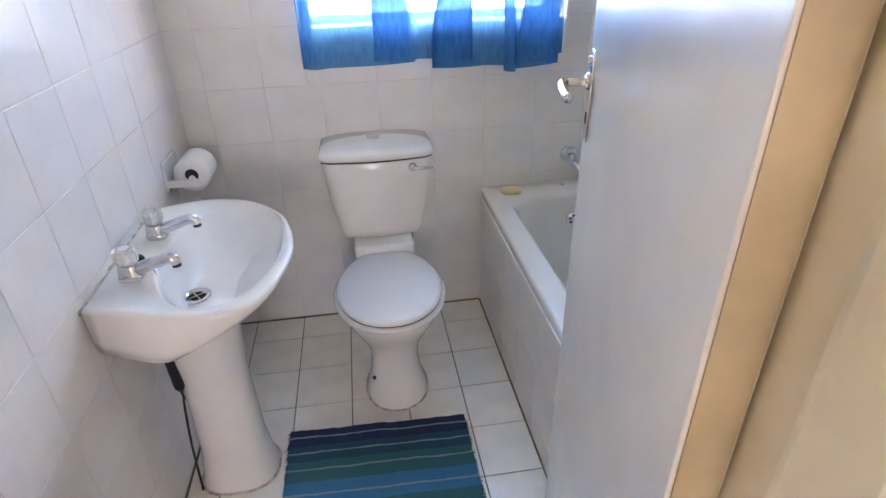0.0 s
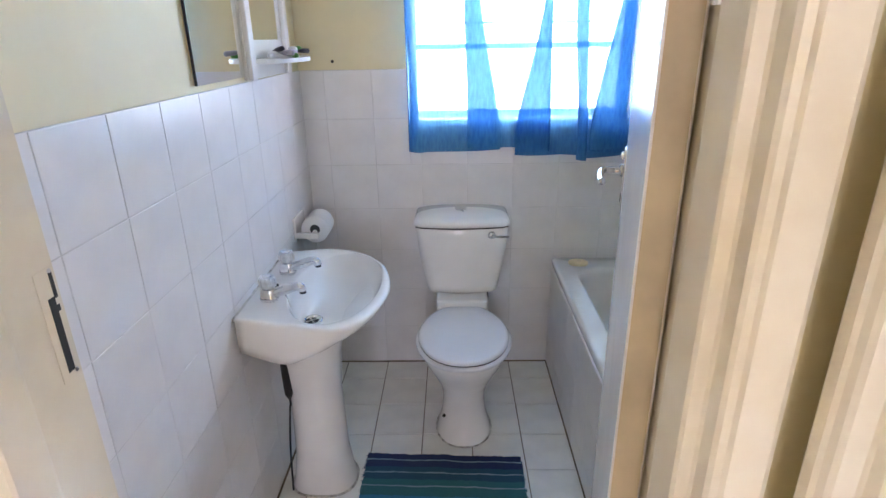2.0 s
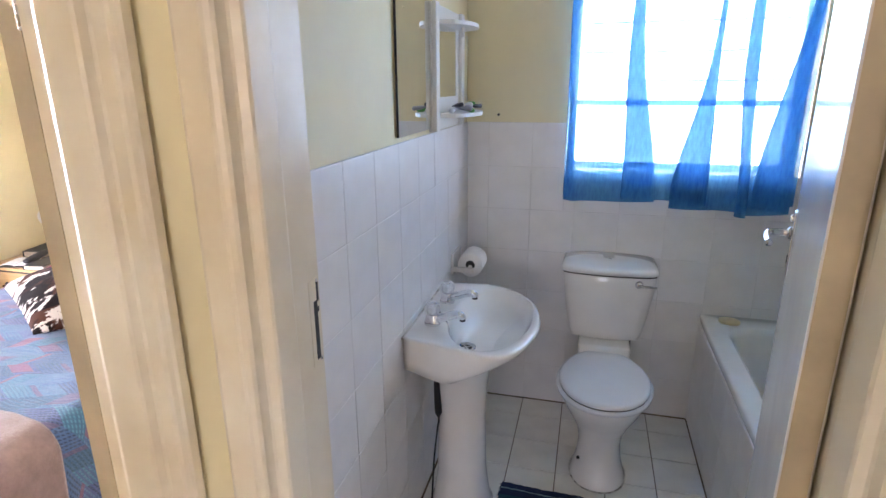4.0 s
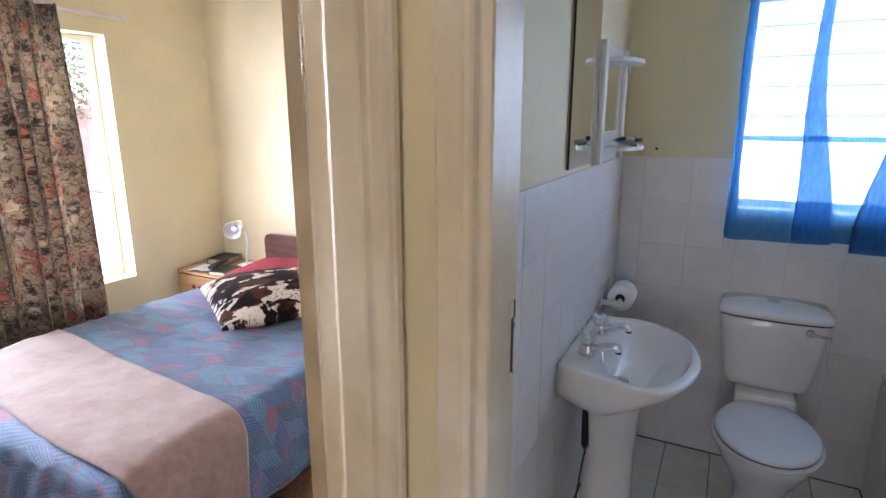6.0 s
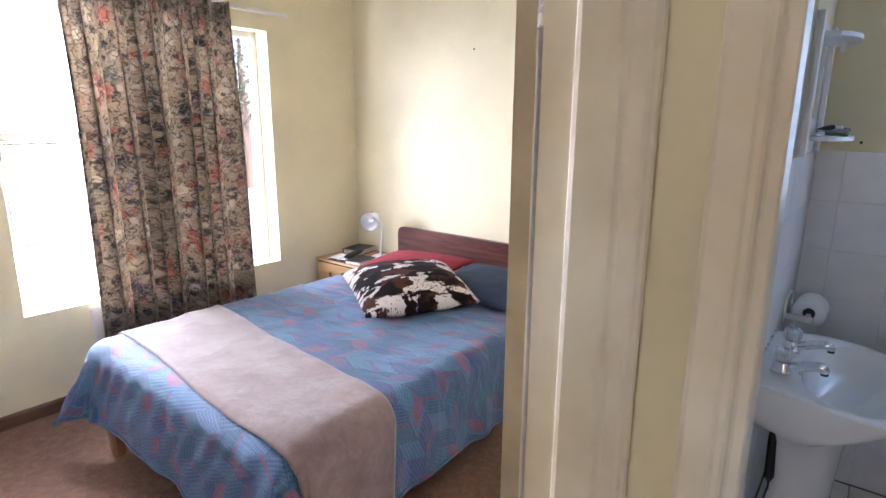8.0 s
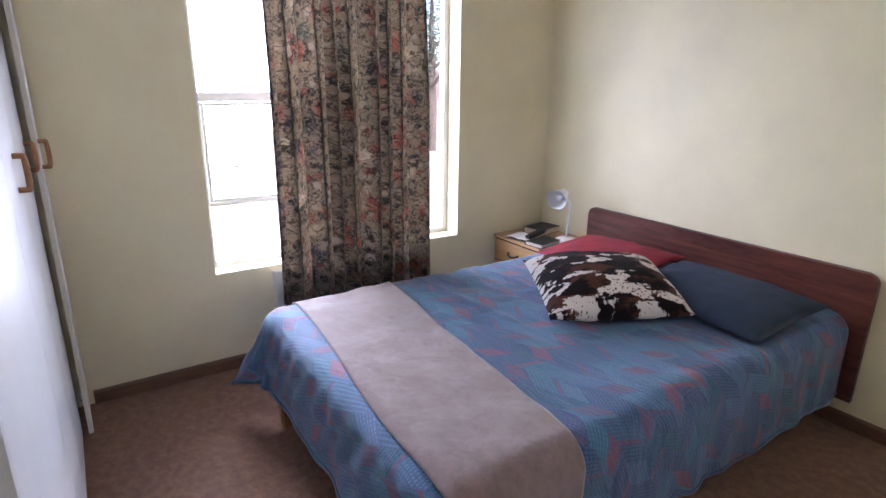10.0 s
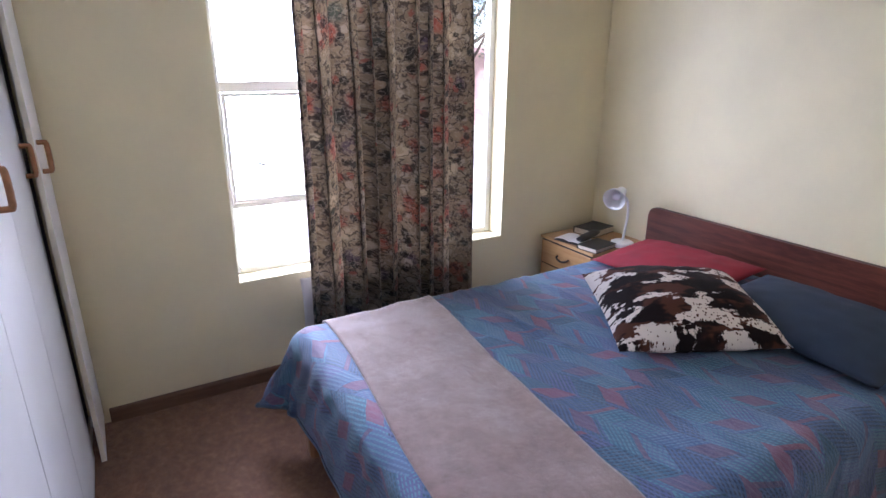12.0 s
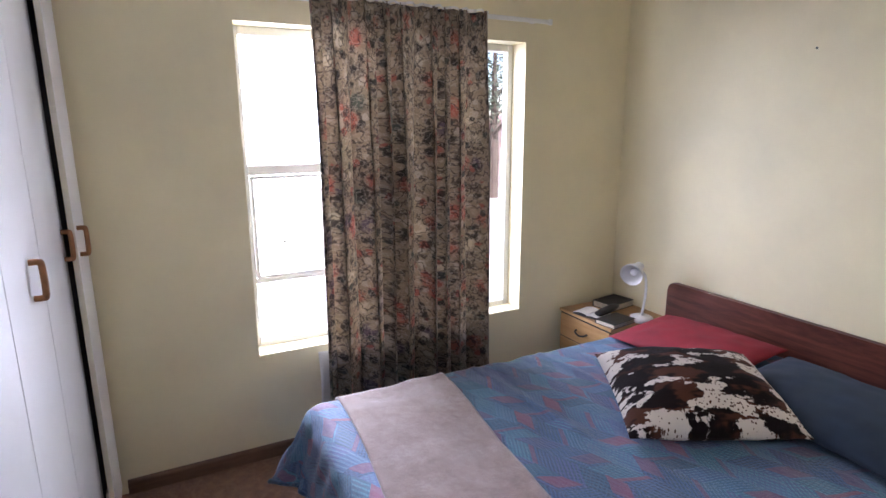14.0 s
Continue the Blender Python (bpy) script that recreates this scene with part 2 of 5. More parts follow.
def floral_drape():
    """Heavy printed drape: taupe ground, dark scrolls, rust and cream flowers."""
    m, nt, b = nodes_of("floral_drape_cloth")
    uv = coords(nt, "UV")
    warp = noise_tex(nt, 7, 3, uv)
    bent = nt.nodes.new("ShaderNodeVectorMath")
    bent.operation = "MULTIPLY_ADD"
    nt.links.new(warp.outputs["Color"], bent.inputs[0])
    bent.inputs[1].default_value = (0.05, 0.05, 0.0)
    nt.links.new(uv, bent.inputs[2])
    cells = add(nt, "ShaderNodeTexVoronoi", Scale=7.0, Randomness=1.0)
    nt.links.new(bent.outputs[0], cells.inputs["Vector"])
    kind = nt.nodes.new("ShaderNodeSeparateColor")
    nt.links.new(cells.outputs["Color"], kind.inputs[0])
    fine = noise_tex(nt, 30, 4, bent.outputs[0], 0.7)
    # soft blooms of rust, green-black and cream on a taupe ground
    near = maths(nt, "MULTIPLY_ADD", fine.outputs[0], 0.45, cells.outputs["Distance"])
    bloom = ramp(nt, near, [(0.46, (1, 1, 1)), (0.60, (0, 0, 0))]).outputs[0]
    hue = ramp(nt, kind.outputs[0], [(0.0, (0.44, 0.155, 0.115)), (0.34, (0.085, 0.115, 0.10)), (0.42, (0.62, 0.54, 0.40)), (0.66, (0.11, 0.085, 0.13)), (0.80, (0.42, 0.17, 0.12))], "CONSTANT").outputs[0]
    col = mix(nt, maths(nt, "MULTIPLY", bloom, 0.85), (0.330, 0.270, 0.195), hue)
    # scrolls: thin dark and cream lines curling round smaller centres
    curls = add(nt, "ShaderNodeTexVoronoi", Scale=16.0, Randomness=1.0)
    nt.links.new(bent.outputs[0], curls.inputs["Vector"])
    ring = maths(nt, "SINE", maths(nt, "MULTIPLY", curls.outputs["Distance"], 25.0))
    arc = ramp(nt, noise_tex(nt, 13, 3, bent.outputs[0], 0.6).outputs[0], [(0.46, (0, 0, 0)), (0.52, (1, 1, 1))]).outputs[0]
    dark = maths(nt, "MULTIPLY", ramp(nt, ring, [(0.55, (0, 0, 0)), (0.8, (1, 1, 1))]).outputs[0], arc)
    col = mix(nt, maths(nt, "MULTIPLY", dark, 0.24), col, (0.035, 0.030, 0.036))
    blot = ramp(nt, noise_tex(nt, 10, 5, uv, 0.75).outputs[0], [(0.54, (0, 0, 0)), (0.58, (1, 1, 1))]).outputs[0]
    col = mix(nt, maths(nt, "MULTIPLY", blot, 0.55), col, (0.050, 0.045, 0.052))
    pale = maths(nt, "MULTIPLY", ramp(nt, maths(nt, "MULTIPLY", ring, -1.0), [(0.5, (0, 0, 0)), (0.8, (1, 1, 1))]).outputs[0], ramp(nt, noise_tex(nt, 11, 4, uv, 0.7).outputs[0], [(0.48, (0, 0, 0)), (0.53, (1, 1, 1))]).outputs[0])
    col = mix(nt, maths(nt, "MULTIPLY", pale, 0.15), col, (0.62, 0.57, 0.50))
    # leaves and petals: small dabs of cream, black-green, rust and slate
    dabs = add(nt, "ShaderNodeTexVoronoi", Scale=20.0, Randomness=1.0)
    nt.links.new(bent.outputs[0], dabs.inputs["Vector"])
    pick = nt.nodes.new("ShaderNodeSeparateColor")
    nt.links.new(dabs.outputs["Color"], pick.inputs[0])
    blob = ramp(nt, maths(nt, "MULTIPLY_ADD", noise_tex(nt, 60, 3, uv, 0.7).outputs[0], 0.5, dabs.outputs["Distance"]), [(0.60, (1, 1, 1)), (0.70, (0, 0, 0))]).outputs[0]
    tint = ramp(nt, pick.outputs[0], [(0.0, (0.030, 0.032, 0.034)), (0.30, (0.48, 0.42, 0.34)), (0.52, (0.36, 0.12, 0.095)), (0.66, (0.045, 0.065, 0.065)), (0.82, (0.42, 0.34, 0.24))], "CONSTANT").outputs[0]
    col = mix(nt, maths(nt, "MULTIPLY", maths(nt, "MULTIPLY", blob, 0.85), maths(nt, "GREATER_THAN", pick.outputs[1], 0.12)), col, tint)
    # fine dark outlines curl over all of it
    vein = ramp(nt, maths(nt, "ABSOLUTE", maths(nt, "SUBTRACT", noise_tex(nt, 17, 2, bent.outputs[0], 0.5).outputs[0], 0.5)), [(0.0, (1, 1, 1)), (0.018, (1, 1, 1)), (0.032, (0, 0, 0))]).outputs[0]
    col = mix(nt, maths(nt, "MULTIPLY", vein, 0.7), col, (0.030, 0.026, 0.030))
    thread = ramp(nt, maths(nt, "ABSOLUTE", maths(nt, "SUBTRACT", noise_tex(nt, 25, 2, uv, 0.5).outputs[0], 0.47)), [(0.0, (1, 1, 1)), (0.012, (1, 1, 1)), (0.026, (0, 0, 0))]).outputs[0]
    col = mix(nt, maths(nt, "MULTIPLY", thread, 0.40), col, (0.60, 0.54, 0.45))
    speck = ramp(nt, noise_tex(nt, 85, 3, uv, 0.8).outputs[0], [(0.52, (0, 0, 0)), (0.66, (1, 1, 1))]).outputs[0]
    col = mix(nt, maths(nt, "MULTIPLY", speck, 0.18), col, (0.58, 0.51, 0.43))
    nt.links.new(col, b.inputs["Base Color"])
    b.inputs["Roughness"].default_value = 0.85
    b.inputs["Sheen Weight"].default_value = 0.15
    weave = noise_tex(nt, 420, 2, uv)
    bump(nt, b, weave.outputs[0], 0.3, 0.0015)
    out = nt.nodes["Material Output"]
    tra = nt.nodes.new("ShaderNodeBsdfTranslucent")
    nt.links.new(col, tra.inputs[0])
    mx = nt.nodes.new("ShaderNodeMixShader")
    mx.inputs[0].default_value = 0.46
    nt.links.new(b.outputs[0], mx.inputs[1])
    nt.links.new(tra.outputs[0], mx.inputs[2])
    nt.links.new(mx.outputs[0], out.inputs[0])
    return m


def patchwork_print():
    """Bedspread print: small slanted patches of fine dashes on steel blue, a few of them dull rose or violet."""
    m, nt, b = nodes_of("patchwork_bedspread_cloth")
    uv = coords(nt, "UV")
    wob = noise_tex(nt, 9, 3, uv)
    shift = nt.nodes.new("ShaderNodeVectorMath")
    shift.operation = "MULTIPLY_ADD"
    nt.links.new(wob.outputs["Color"], shift.inputs[0])
    shift.inputs[1].default_value = (0.014, 0.014, 0.0)
    nt.links.new(uv, shift.inputs[2])
    sep = nt.nodes.new("ShaderNodeSeparateXYZ")
    nt.links.new(shift.outputs[0], sep.inputs[0])
    u, v = sep.outputs[0], sep.outputs[1]
    # the rows run askew over the cloth
    su = maths(nt, "ADD", maths(nt, "MULTIPLY", u, 0.92), maths(nt, "MULTIPLY", v, 0.39))
    sv = maths(nt, "SUBTRACT", maths(nt, "MULTIPLY", v, 0.92), maths(nt, "MULTIPLY", u, 0.39))
    row = maths(nt, "DIVIDE", sv, 0.084)
    ri, rf = maths(nt, "FLOOR", row), maths(nt, "FRACT", row)
    odd = maths(nt, "MULTIPLY_ADD", maths(nt, "PINGPONG", ri, 1.0), 2.0, -1.0)
    slant = maths(nt, "MULTIPLY", maths(nt, "MULTIPLY", rf, odd), 0.75)
    cu = maths(nt, "ADD", maths(nt, "DIVIDE", su, 0.094), maths(nt, "ADD", slant, maths(nt, "MULTIPLY", ri, 0.37)))
    ci, cf = maths(nt, "FLOOR", cu), maths(nt, "FRACT", cu)
    key = nt.nodes.new("ShaderNodeCombineXYZ")
    nt.links.new(ci, key.inputs[0])
    nt.links.new(ri, key.inputs[1])
    rnd = nt.nodes.new("ShaderNodeTexWhiteNoise")
    nt.links.new(key.outputs[0], rnd.inputs["Vector"])
    two = nt.nodes.new("ShaderNodeSeparateColor")
    nt.links.new(rnd.outputs["Color"], two.inputs[0])
    blues = ramp(nt, rnd.outputs["Value"], [(0.0, (0.043, 0.110, 0.253)), (0.25, (0.029, 0.129, 0.229)), (0.45, (0.072, 0.108, 0.265)), (0.65, (0.058, 0.129, 0.270)), (0.85, (0.036, 0.118, 0.212))], "CONSTANT").outputs[0]
    ink = ramp(nt, two.outputs[1], [(0.0, (0.005, 0.022, 0.072)), (0.30, (0.077, 0.255, 0.360)), (0.62, (0.007, 0.060, 0.096)), (0.80, (0.108, 0.230, 0.396))], "CONSTANT").outputs[0]
    # chains of dashes run along the patch in some patches and across it in the others
    p1, p2 = maths(nt, "MULTIPLY", rf, 6.0), maths(nt, "MULTIPLY", cf, 6.0)
    turn = maths(nt, "GREATER_THAN", two.outputs[0], 0.5)
    pa = maths(nt, "ADD", maths(nt, "MULTIPLY", p1, turn), maths(nt, "MULTIPLY", p2, maths(nt, "SUBTRACT", 1.0, turn)))
    pb = maths(nt, "ADD", maths(nt, "MULTIPLY", p2, turn), maths(nt, "MULTIPLY", p1, maths(nt, "SUBTRACT", 1.0, turn)))
    line = ramp(nt, maths(nt, "SINE", maths(nt, "MULTIPLY", pa, 6.283)), [(0.0, (0, 0, 0)), (0.4, (1, 1, 1))]).outputs[0]
    dash_at = maths(nt, "ADD", maths(nt, "MULTIPLY", pb, 1.1), maths(nt, "MULTIPLY", maths(nt, "FLOOR", pa), 0.5))
    dash = maths(nt, "GREATER_THAN", maths(nt, "SINE", maths(nt, "MULTIPLY", dash_at, 6.283)), -0.5)
    col = mix(nt, maths(nt, "MULTIPLY", maths(nt, "MULTIPLY", line, dash), 0.95), blues, ink)
    # rose patches recur on a lattice, with a paler check inside; a few thin coral strips between
    place = maths(nt, "FRACT", maths(nt, "DIVIDE", maths(nt, "MULTIPLY_ADD", ri, 2.0, ci), 5.0))
    inner = maths(nt, "MULTIPLY", maths(nt, "GREATER_THAN", rf, 0.22), maths(nt, "LESS_THAN", cf, 0.80))
    here = maths(nt, "MULTIPLY", inner, maths(nt, "LESS_THAN", place, 0.1))
    strip = maths(nt, "MULTIPLY", maths(nt, "LESS_THAN", maths(nt, "ABSOLUTE", maths(nt, "SUBTRACT", place, 0.4)), 0.05), maths(nt, "LESS_THAN", cf, 0.22))
    warm = maths(nt, "MAXIMUM", here, strip)
    rose = ramp(nt, rnd.outputs["Value"], [(0.0, (0.150, 0.055, 0.130)), (0.35, (0.240, 0.060, 0.110)), (0.70, (0.105, 0.060, 0.140))], "CONSTANT").outputs[0]
    check = maths(nt, "MULTIPLY", maths(nt, "GREATER_THAN", maths(nt, "SINE", maths(nt, "MULTIPLY", p1, 4.2)), 0.6), 0.45)
    rose = mix(nt, check, rose, (0.250, 0.140, 0.200))
    col = mix(nt, maths(nt, "MULTIPLY", warm, maths(nt, "MULTIPLY_ADD", wob.outputs[0], 0.7, 0.5)), col, rose)
    fade, speck = noise_tex(nt, 3.0, 3, uv), noise_tex(nt, 150, 3, uv, 0.7)
    col = mix(nt, maths(nt, "MULTIPLY", fade.outputs[0], 0.12), col, (0.062, 0.112, 0.225))
    col = mix(nt, maths(nt, "MULTIPLY", speck.outputs[0], 0.22), col, (0.045, 0.080, 0.150))
    nt.links.new(col, b.inputs["Base Color"])
    b.inputs["Roughness"].default_value = 0.72
    b.inputs["Sheen Weight"].default_value = 0.22
    mp = nt.nodes.new("ShaderNodeMapping")
    nt.links.new(uv, mp.inputs[0])
    mp.inputs["Scale"].default_value = (1.0, 2.6, 1.0)
    weave, crease = noise_tex(nt, 330, 2, uv), noise_tex(nt, 6, 3, mp.outputs[0], 0.45)
    bump(nt, b, maths(nt, "MULTIPLY_ADD", crease.outputs[0], 5.0, weave.outputs[0]), 0.75, 0.0046)
    return m


def fleece():
    m, nt, b = nodes_of("beige_fleece")
    v = coords(nt)
    pile, brushed, big = noise_tex(nt, 320, 3, v, 0.8), noise_tex(nt, 22, 5, v, 0.7), noise_tex(nt, 5, 4, v)
    col = ramp(nt, brushed.outputs[0], [(0.34, (0.155, 0.102, 0.088)), (0.66, (0.250, 0.172, 0.152))]).outputs[0]
    col = mix(nt, maths(nt, "MULTIPLY", big.outputs[0], 0.35), col, (0.235, 0.162, 0.140))
    nt.links.new(col, b.inputs["Base Color"])
    b.inputs["Roughness"].default_value = 1.0
    b.inputs["Sheen Weight"].default_value = 0.5
    bump(nt, b, maths(nt, "MULTIPLY_ADD", brushed.outputs[0], 3.0, pile.outputs[0]), 0.5, 0.003)
    return m


def cowhide():
    """Printed plush: dark and red-brown blotches lying along the cushion, white between, freckles on the white."""
    m, nt, b = nodes_of("cowhide_print")
    v = coords(nt, "UV")
    mp = nt.nodes.new("ShaderNodeMapping")
    nt.links.new(v, mp.inputs[0])
    mp.inputs["Scale"].default_value = (0.75, 1.55, 1.0)
    mp.inputs["Rotation"].default_value = (0, 0, radians(-6))
    mp.inputs["Location"].default_value = (3.1, 1.7, 0.0)
    blot, fray = noise_tex(nt, 7.0, 3, mp.outputs[0], 0.55), noise_tex(nt, 75, 3, v, 0.7)
    brown = ramp(nt, noise_tex(nt, 8.0, 3, mp.outputs[0]).outputs[0], [(0.48, (0.010, 0.005, 0.006)), (0.52, (0.022, 0.009, 0.008)), (0.56, (0.080, 0.028, 0.017))]).outputs[0]
    dots = add(nt, "ShaderNodeTexVoronoi", Scale=85.0, Randomness=1.0)
    nt.links.new(v, dots.inputs["Vector"])
    zone = noise_tex(nt, 11, 2, v)
    size = maths(nt, "MULTIPLY_ADD", zone.outputs[0], 0.95, maths(nt, "MULTIPLY_ADD", uv_split(nt)[0], 0.42, -0.36))
    freckle = maths(nt, "LESS_THAN", dots.outputs["Distance"], size)
    white = mix(nt, freckle, (0.68, 0.62, 0.57), (0.075, 0.028, 0.018))
    u, w = uv_split(nt)
    lean = maths(nt, "MULTIPLY_ADD", maths(nt, "POWER", maths(nt, "DIVIDE", u, 0.67), 3.0), 0.15, blot.outputs[0])
    rim = maths(nt, "MAXIMUM", maths(nt, "ABSOLUTE", maths(nt, "MULTIPLY_ADD", u, 3.17, -1.0)), maths(nt, "ABSOLUTE", maths(nt, "MULTIPLY_ADD", w, 3.92, -1.0)))
    lean = maths(nt, "MULTIPLY_ADD", maths(nt, "POWER", rim, 4.0), 0.11, lean)
    lean = maths(nt, "MULTIPLY_ADD", fray.outputs[0], 0.13, lean)
    mask = ramp(nt, lean, [(0.655, (0, 0, 0)), (0.668, (1, 1, 1))]).outputs[0]
    col = mix(nt, mask, brown, white)
    nt.links.new(col, b.inputs["Base Color"])
    b.inputs["Roughness"].default_value = 0.9
    b.inputs["Sheen Weight"].default_value = 0.02
    b.inputs["Specular IOR Level"].default_value = 0.2
    bump(nt, b, noise_tex(nt, 300, 3, v).outputs[0], 0.4, 0.003)
    return m


RUG, VOILE, DRAPE, SPREAD, FLEECE, COWHIDE = striped_rug(), sheer_blue(), floral_drape(), patchwork_print(), fleece(), cowhide()

# ---- building helpers ----


def part(name, bm, material, parent=None, label="", smooth=False):
    """One mesh object out of a bmesh, under a thing or a part."""
    me = bpy.data.meshes.new(name)
    bmesh.ops.recalc_face_normals(bm, faces=bm.faces)
    if smooth:
        for f in bm.faces:
            f.smooth = True
    bm.to_mesh(me)
    bm.free()
    me.materials.append(material)
    ob = new(name, me)
    ob.parent = parent
    if label:
        tagged(ob, label)
    return ob


def thing(name, label, category, group="", kind="", at=(0, 0, 0)):
    ob = new(name)
    ob.empty_display_size = 0.05
    ob.matrix_world = pose(*at)
    return tagged(ob, label, category, group, kind)


def box(bm, x0, x1, y0, y1, z0, z1, bevel=0.0, seg=2):
    r = bmesh.ops.create_cube(bm, size=1.0, matrix=Matrix.Translation(((x0 + x1) / 2, (y0 + y1) / 2, (z0 + z1) / 2)) @ Matrix.Diagonal((x1 - x0, y1 - y0, z1 - z0, 1)))
    if bevel:
        es = {e for v in r["verts"] for e in v.link_edges}
        bmesh.ops.bevel(bm, geom=list(es), offset=bevel, segments=seg, affect="EDGES", profile=0.5)
    return bm


def boxed(*a, **k):
    return box(bmesh.new(), *a, **k)


def prism(bm, pts, z0, z1):
    lo, hi = [bm.verts.new((x, y, z0)) for x, y in pts], [bm.verts.new((x, y, z1)) for x, y in pts]
    n = len(pts)
    for i in range(n):
        bm.faces.new((lo[i], lo[(i + 1) % n], hi[(i + 1) % n], hi[i]))
    bm.faces.new(lo[::-1]), bm.faces.new(hi)
    return bm


def loft(bm, rings, first=True, last=True):
    vs = [[bm.verts.new(p) for p in r] for r in rings]
    n = len(vs[0])
    for a, b in zip(vs, vs[1:]):
        for i in range(n):
            bm.faces.new((a[i], a[(i + 1) % n], b[(i + 1) % n], b[i]))
    if first:
        bm.faces.new(vs[0][::-1])
    if last:
        bm.faces.new(vs[-1])
    return bm


def oval(cx, cy, z, rx, ry, n=40, power=2.0, squash=0.0):
    """A ring; power over 2 squares it off; squash narrows its far (+y) end."""
    out = []
    for i in range(n):
        a = 2 * math.pi * i / n
        c, s = math.cos(a), math.sin(a)
        k = (abs(c) ** power + abs(s) ** power) ** (-1 / power)
        out.append((cx + rx * c * k * (1 - squash * max(0, s)), cy + ry * s * k, z))
    return out


def lathe(bm, prof, centre=(0, 0, 0), axis="z", n=24):
    rings = []
    for r, h in prof:
        ring = []
        for i in range(n):
            a = 2 * math.pi * i / n
            p = (r * math.cos(a), r * math.sin(a), h)
            p = {"z": p, "x": (p[2], p[0], p[1]), "y": (p[0], p[2], p[1])}[axis]
            ring.append(tuple(c + q for c, q in zip(centre, p)))
        rings.append(ring)
    return loft(bm, rings)


def tube(bm, path, radius, n=10):
    pts = [Vector(p) for p in path]
    rad = radius if isinstance(radius, (list, tuple)) else [radius] * len(pts)
    up, rings = Vector((0.13, 0.21, 1)).normalized(), []
    for i, p in enumerate(pts):
        d = (pts[min(i + 1, len(pts) - 1)] - pts[max(i - 1, 0)]).normalized()
        s = d.cross(up).normalized()
        t = s.cross(d)
        rings.append([p + rad[i] * (math.cos(2 * math.pi * k / n) * s + math.sin(2 * math.pi * k / n) * t) for k in range(n)])
    return loft(bm, rings)


def smooth_path(pts, steps=6):
    """Catmull-Rom through the points."""
    P = [Vector(p) for p in pts]
    out = []
    for i in range(len(P) - 1):
        a, b, c, d = P[max(i - 1, 0)], P[i], P[i + 1], P[min(i + 2, len(P) - 1)]
        for k in range(steps):
            t = k / steps
            out.append(0.5 * ((2 * b) + (c - a) * t + (2 * a - 5 * b + 4 * c - d) * t * t + (3 * b - a - 3 * c + d) * t ** 3))
    return out + [P[-1]]


def sheet(nu, nv, where, uv=None, thick=0.0):
    """A grid mesh from where(u, v) with u, v in 0..1, with a UV layer, and a second side when it has a thickness."""
    bm = bmesh.new()
    grid = [[bm.verts.new(where(i / nu, j / nv)) for j in range(nv + 1)] for i in range(nu + 1)]
    lay = bm.loops.layers.uv.new("UVMap")
    for i in range(nu):
        for j in range(nv):
            f = bm.faces.new((grid[i][j], grid[i + 1][j], grid[i + 1][j + 1], grid[i][j + 1]))
            for lp, (a, c) in zip(f.loops, ((i, j), (i + 1, j), (i + 1, j + 1), (i, j + 1))):
                lp[lay].uv = uv(a / nu, c / nv) if uv else (a / nu, c / nv)
    if thick:
        bm.normal_update()
        back = [[bm.verts.new(v.co - v.normal * thick) for v in col] for col in grid]
        rim = [grid[i][0] for i in range(nu)] + [grid[nu][j] for j in range(nv)] + [grid[i][nv] for i in range(nu, 0, -1)] + [grid[0][j] for j in range(nv, 0, -1)]
        rim2 = [back[i][0] for i in range(nu)] + [back[nu][j] for j in range(nv)] + [back[i][nv] for i in range(nu, 0, -1)] + [back[0][j] for j in range(nv, 0, -1)]
        quads = [((back[i][j], back[i][j + 1], back[i + 1][j + 1], back[i + 1][j]), ((i, j), (i, j + 1), (i + 1, j + 1), (i + 1, j))) for i in range(nu) for j in range(nv)]
        for vs, at in quads:
            f = bm.faces.new(vs)
            for lp, (a, c) in zip(f.loops, at):
                lp[lay].uv = uv(a / nu, c / nv) if uv else (a / nu, c / nv)
        for k in range(len(rim)):
            m = (k + 1) % len(rim)
            bm.faces.new((rim[k], rim2[k], rim2[m], rim[m]))
    return bm


def fuzz(*p, s=1.0):
    return noise.noise(Vector(p) * s)


# ---- large structure: walls, floors, ceilings ----
TOP = 2.5


def wall(name, x0, x1, y0, y1, label, hole=None, across="x", material=None, z1=TOP):
    """A wall with thickness; hole = (a0, a1, z0, z1) goes through it, a running along x or y."""
    bm = bmesh.new()
    if not hole:
        box(bm, x0, x1, y0, y1, 0, z1)
    else:
        a0, a1, h0, h1 = hole
        lo, hi = (x0, x1) if across == "x" else (y0, y1)
        for s0, s1, b0, b1 in ((lo, a0, 0, z1), (a1, hi, 0, z1), (a0, a1, 0, h0), (a0, a1, h1, z1)):
            if s1 - s0 > 1e-4 and b1 - b0 > 1e-4:
                box(bm, *((s0, s1, y0, y1) if across == "x" else (x0, x1, s0, s1)), b0, b1)
    return tagged(part(name, bm, material or CREAM), label, "wall", kind="structure")


BX0, BX1, BY0, BY1 = -0.314, 1.506, 1.16, 2.961        # bathroom, behind its tiles
WIN_B = (0.150, 1.112, 1.200, 2.10)                     # bathroom window: x0 x1 z0 z1
WIN_D = (0.962, 2.491, 0.547, 2.092)                    # bedroom window: y0 y1 z0 z1
wall_bath_back = wall("wall_bathroom_back", BX0, 1.72, BY1, 3.18, "cream painted bathroom wall with white tiles below the window", WIN_B)
wall_party = wall("wall_party", -0.500, BX0, 0.995, 3.25, "cream painted wall, white tiled on the bathroom side")
wall_bath_right = wall("wall_bathroom_right", BX1, 1.72, BY0, BY1, "cream painted wall with white tiles beside the bath")
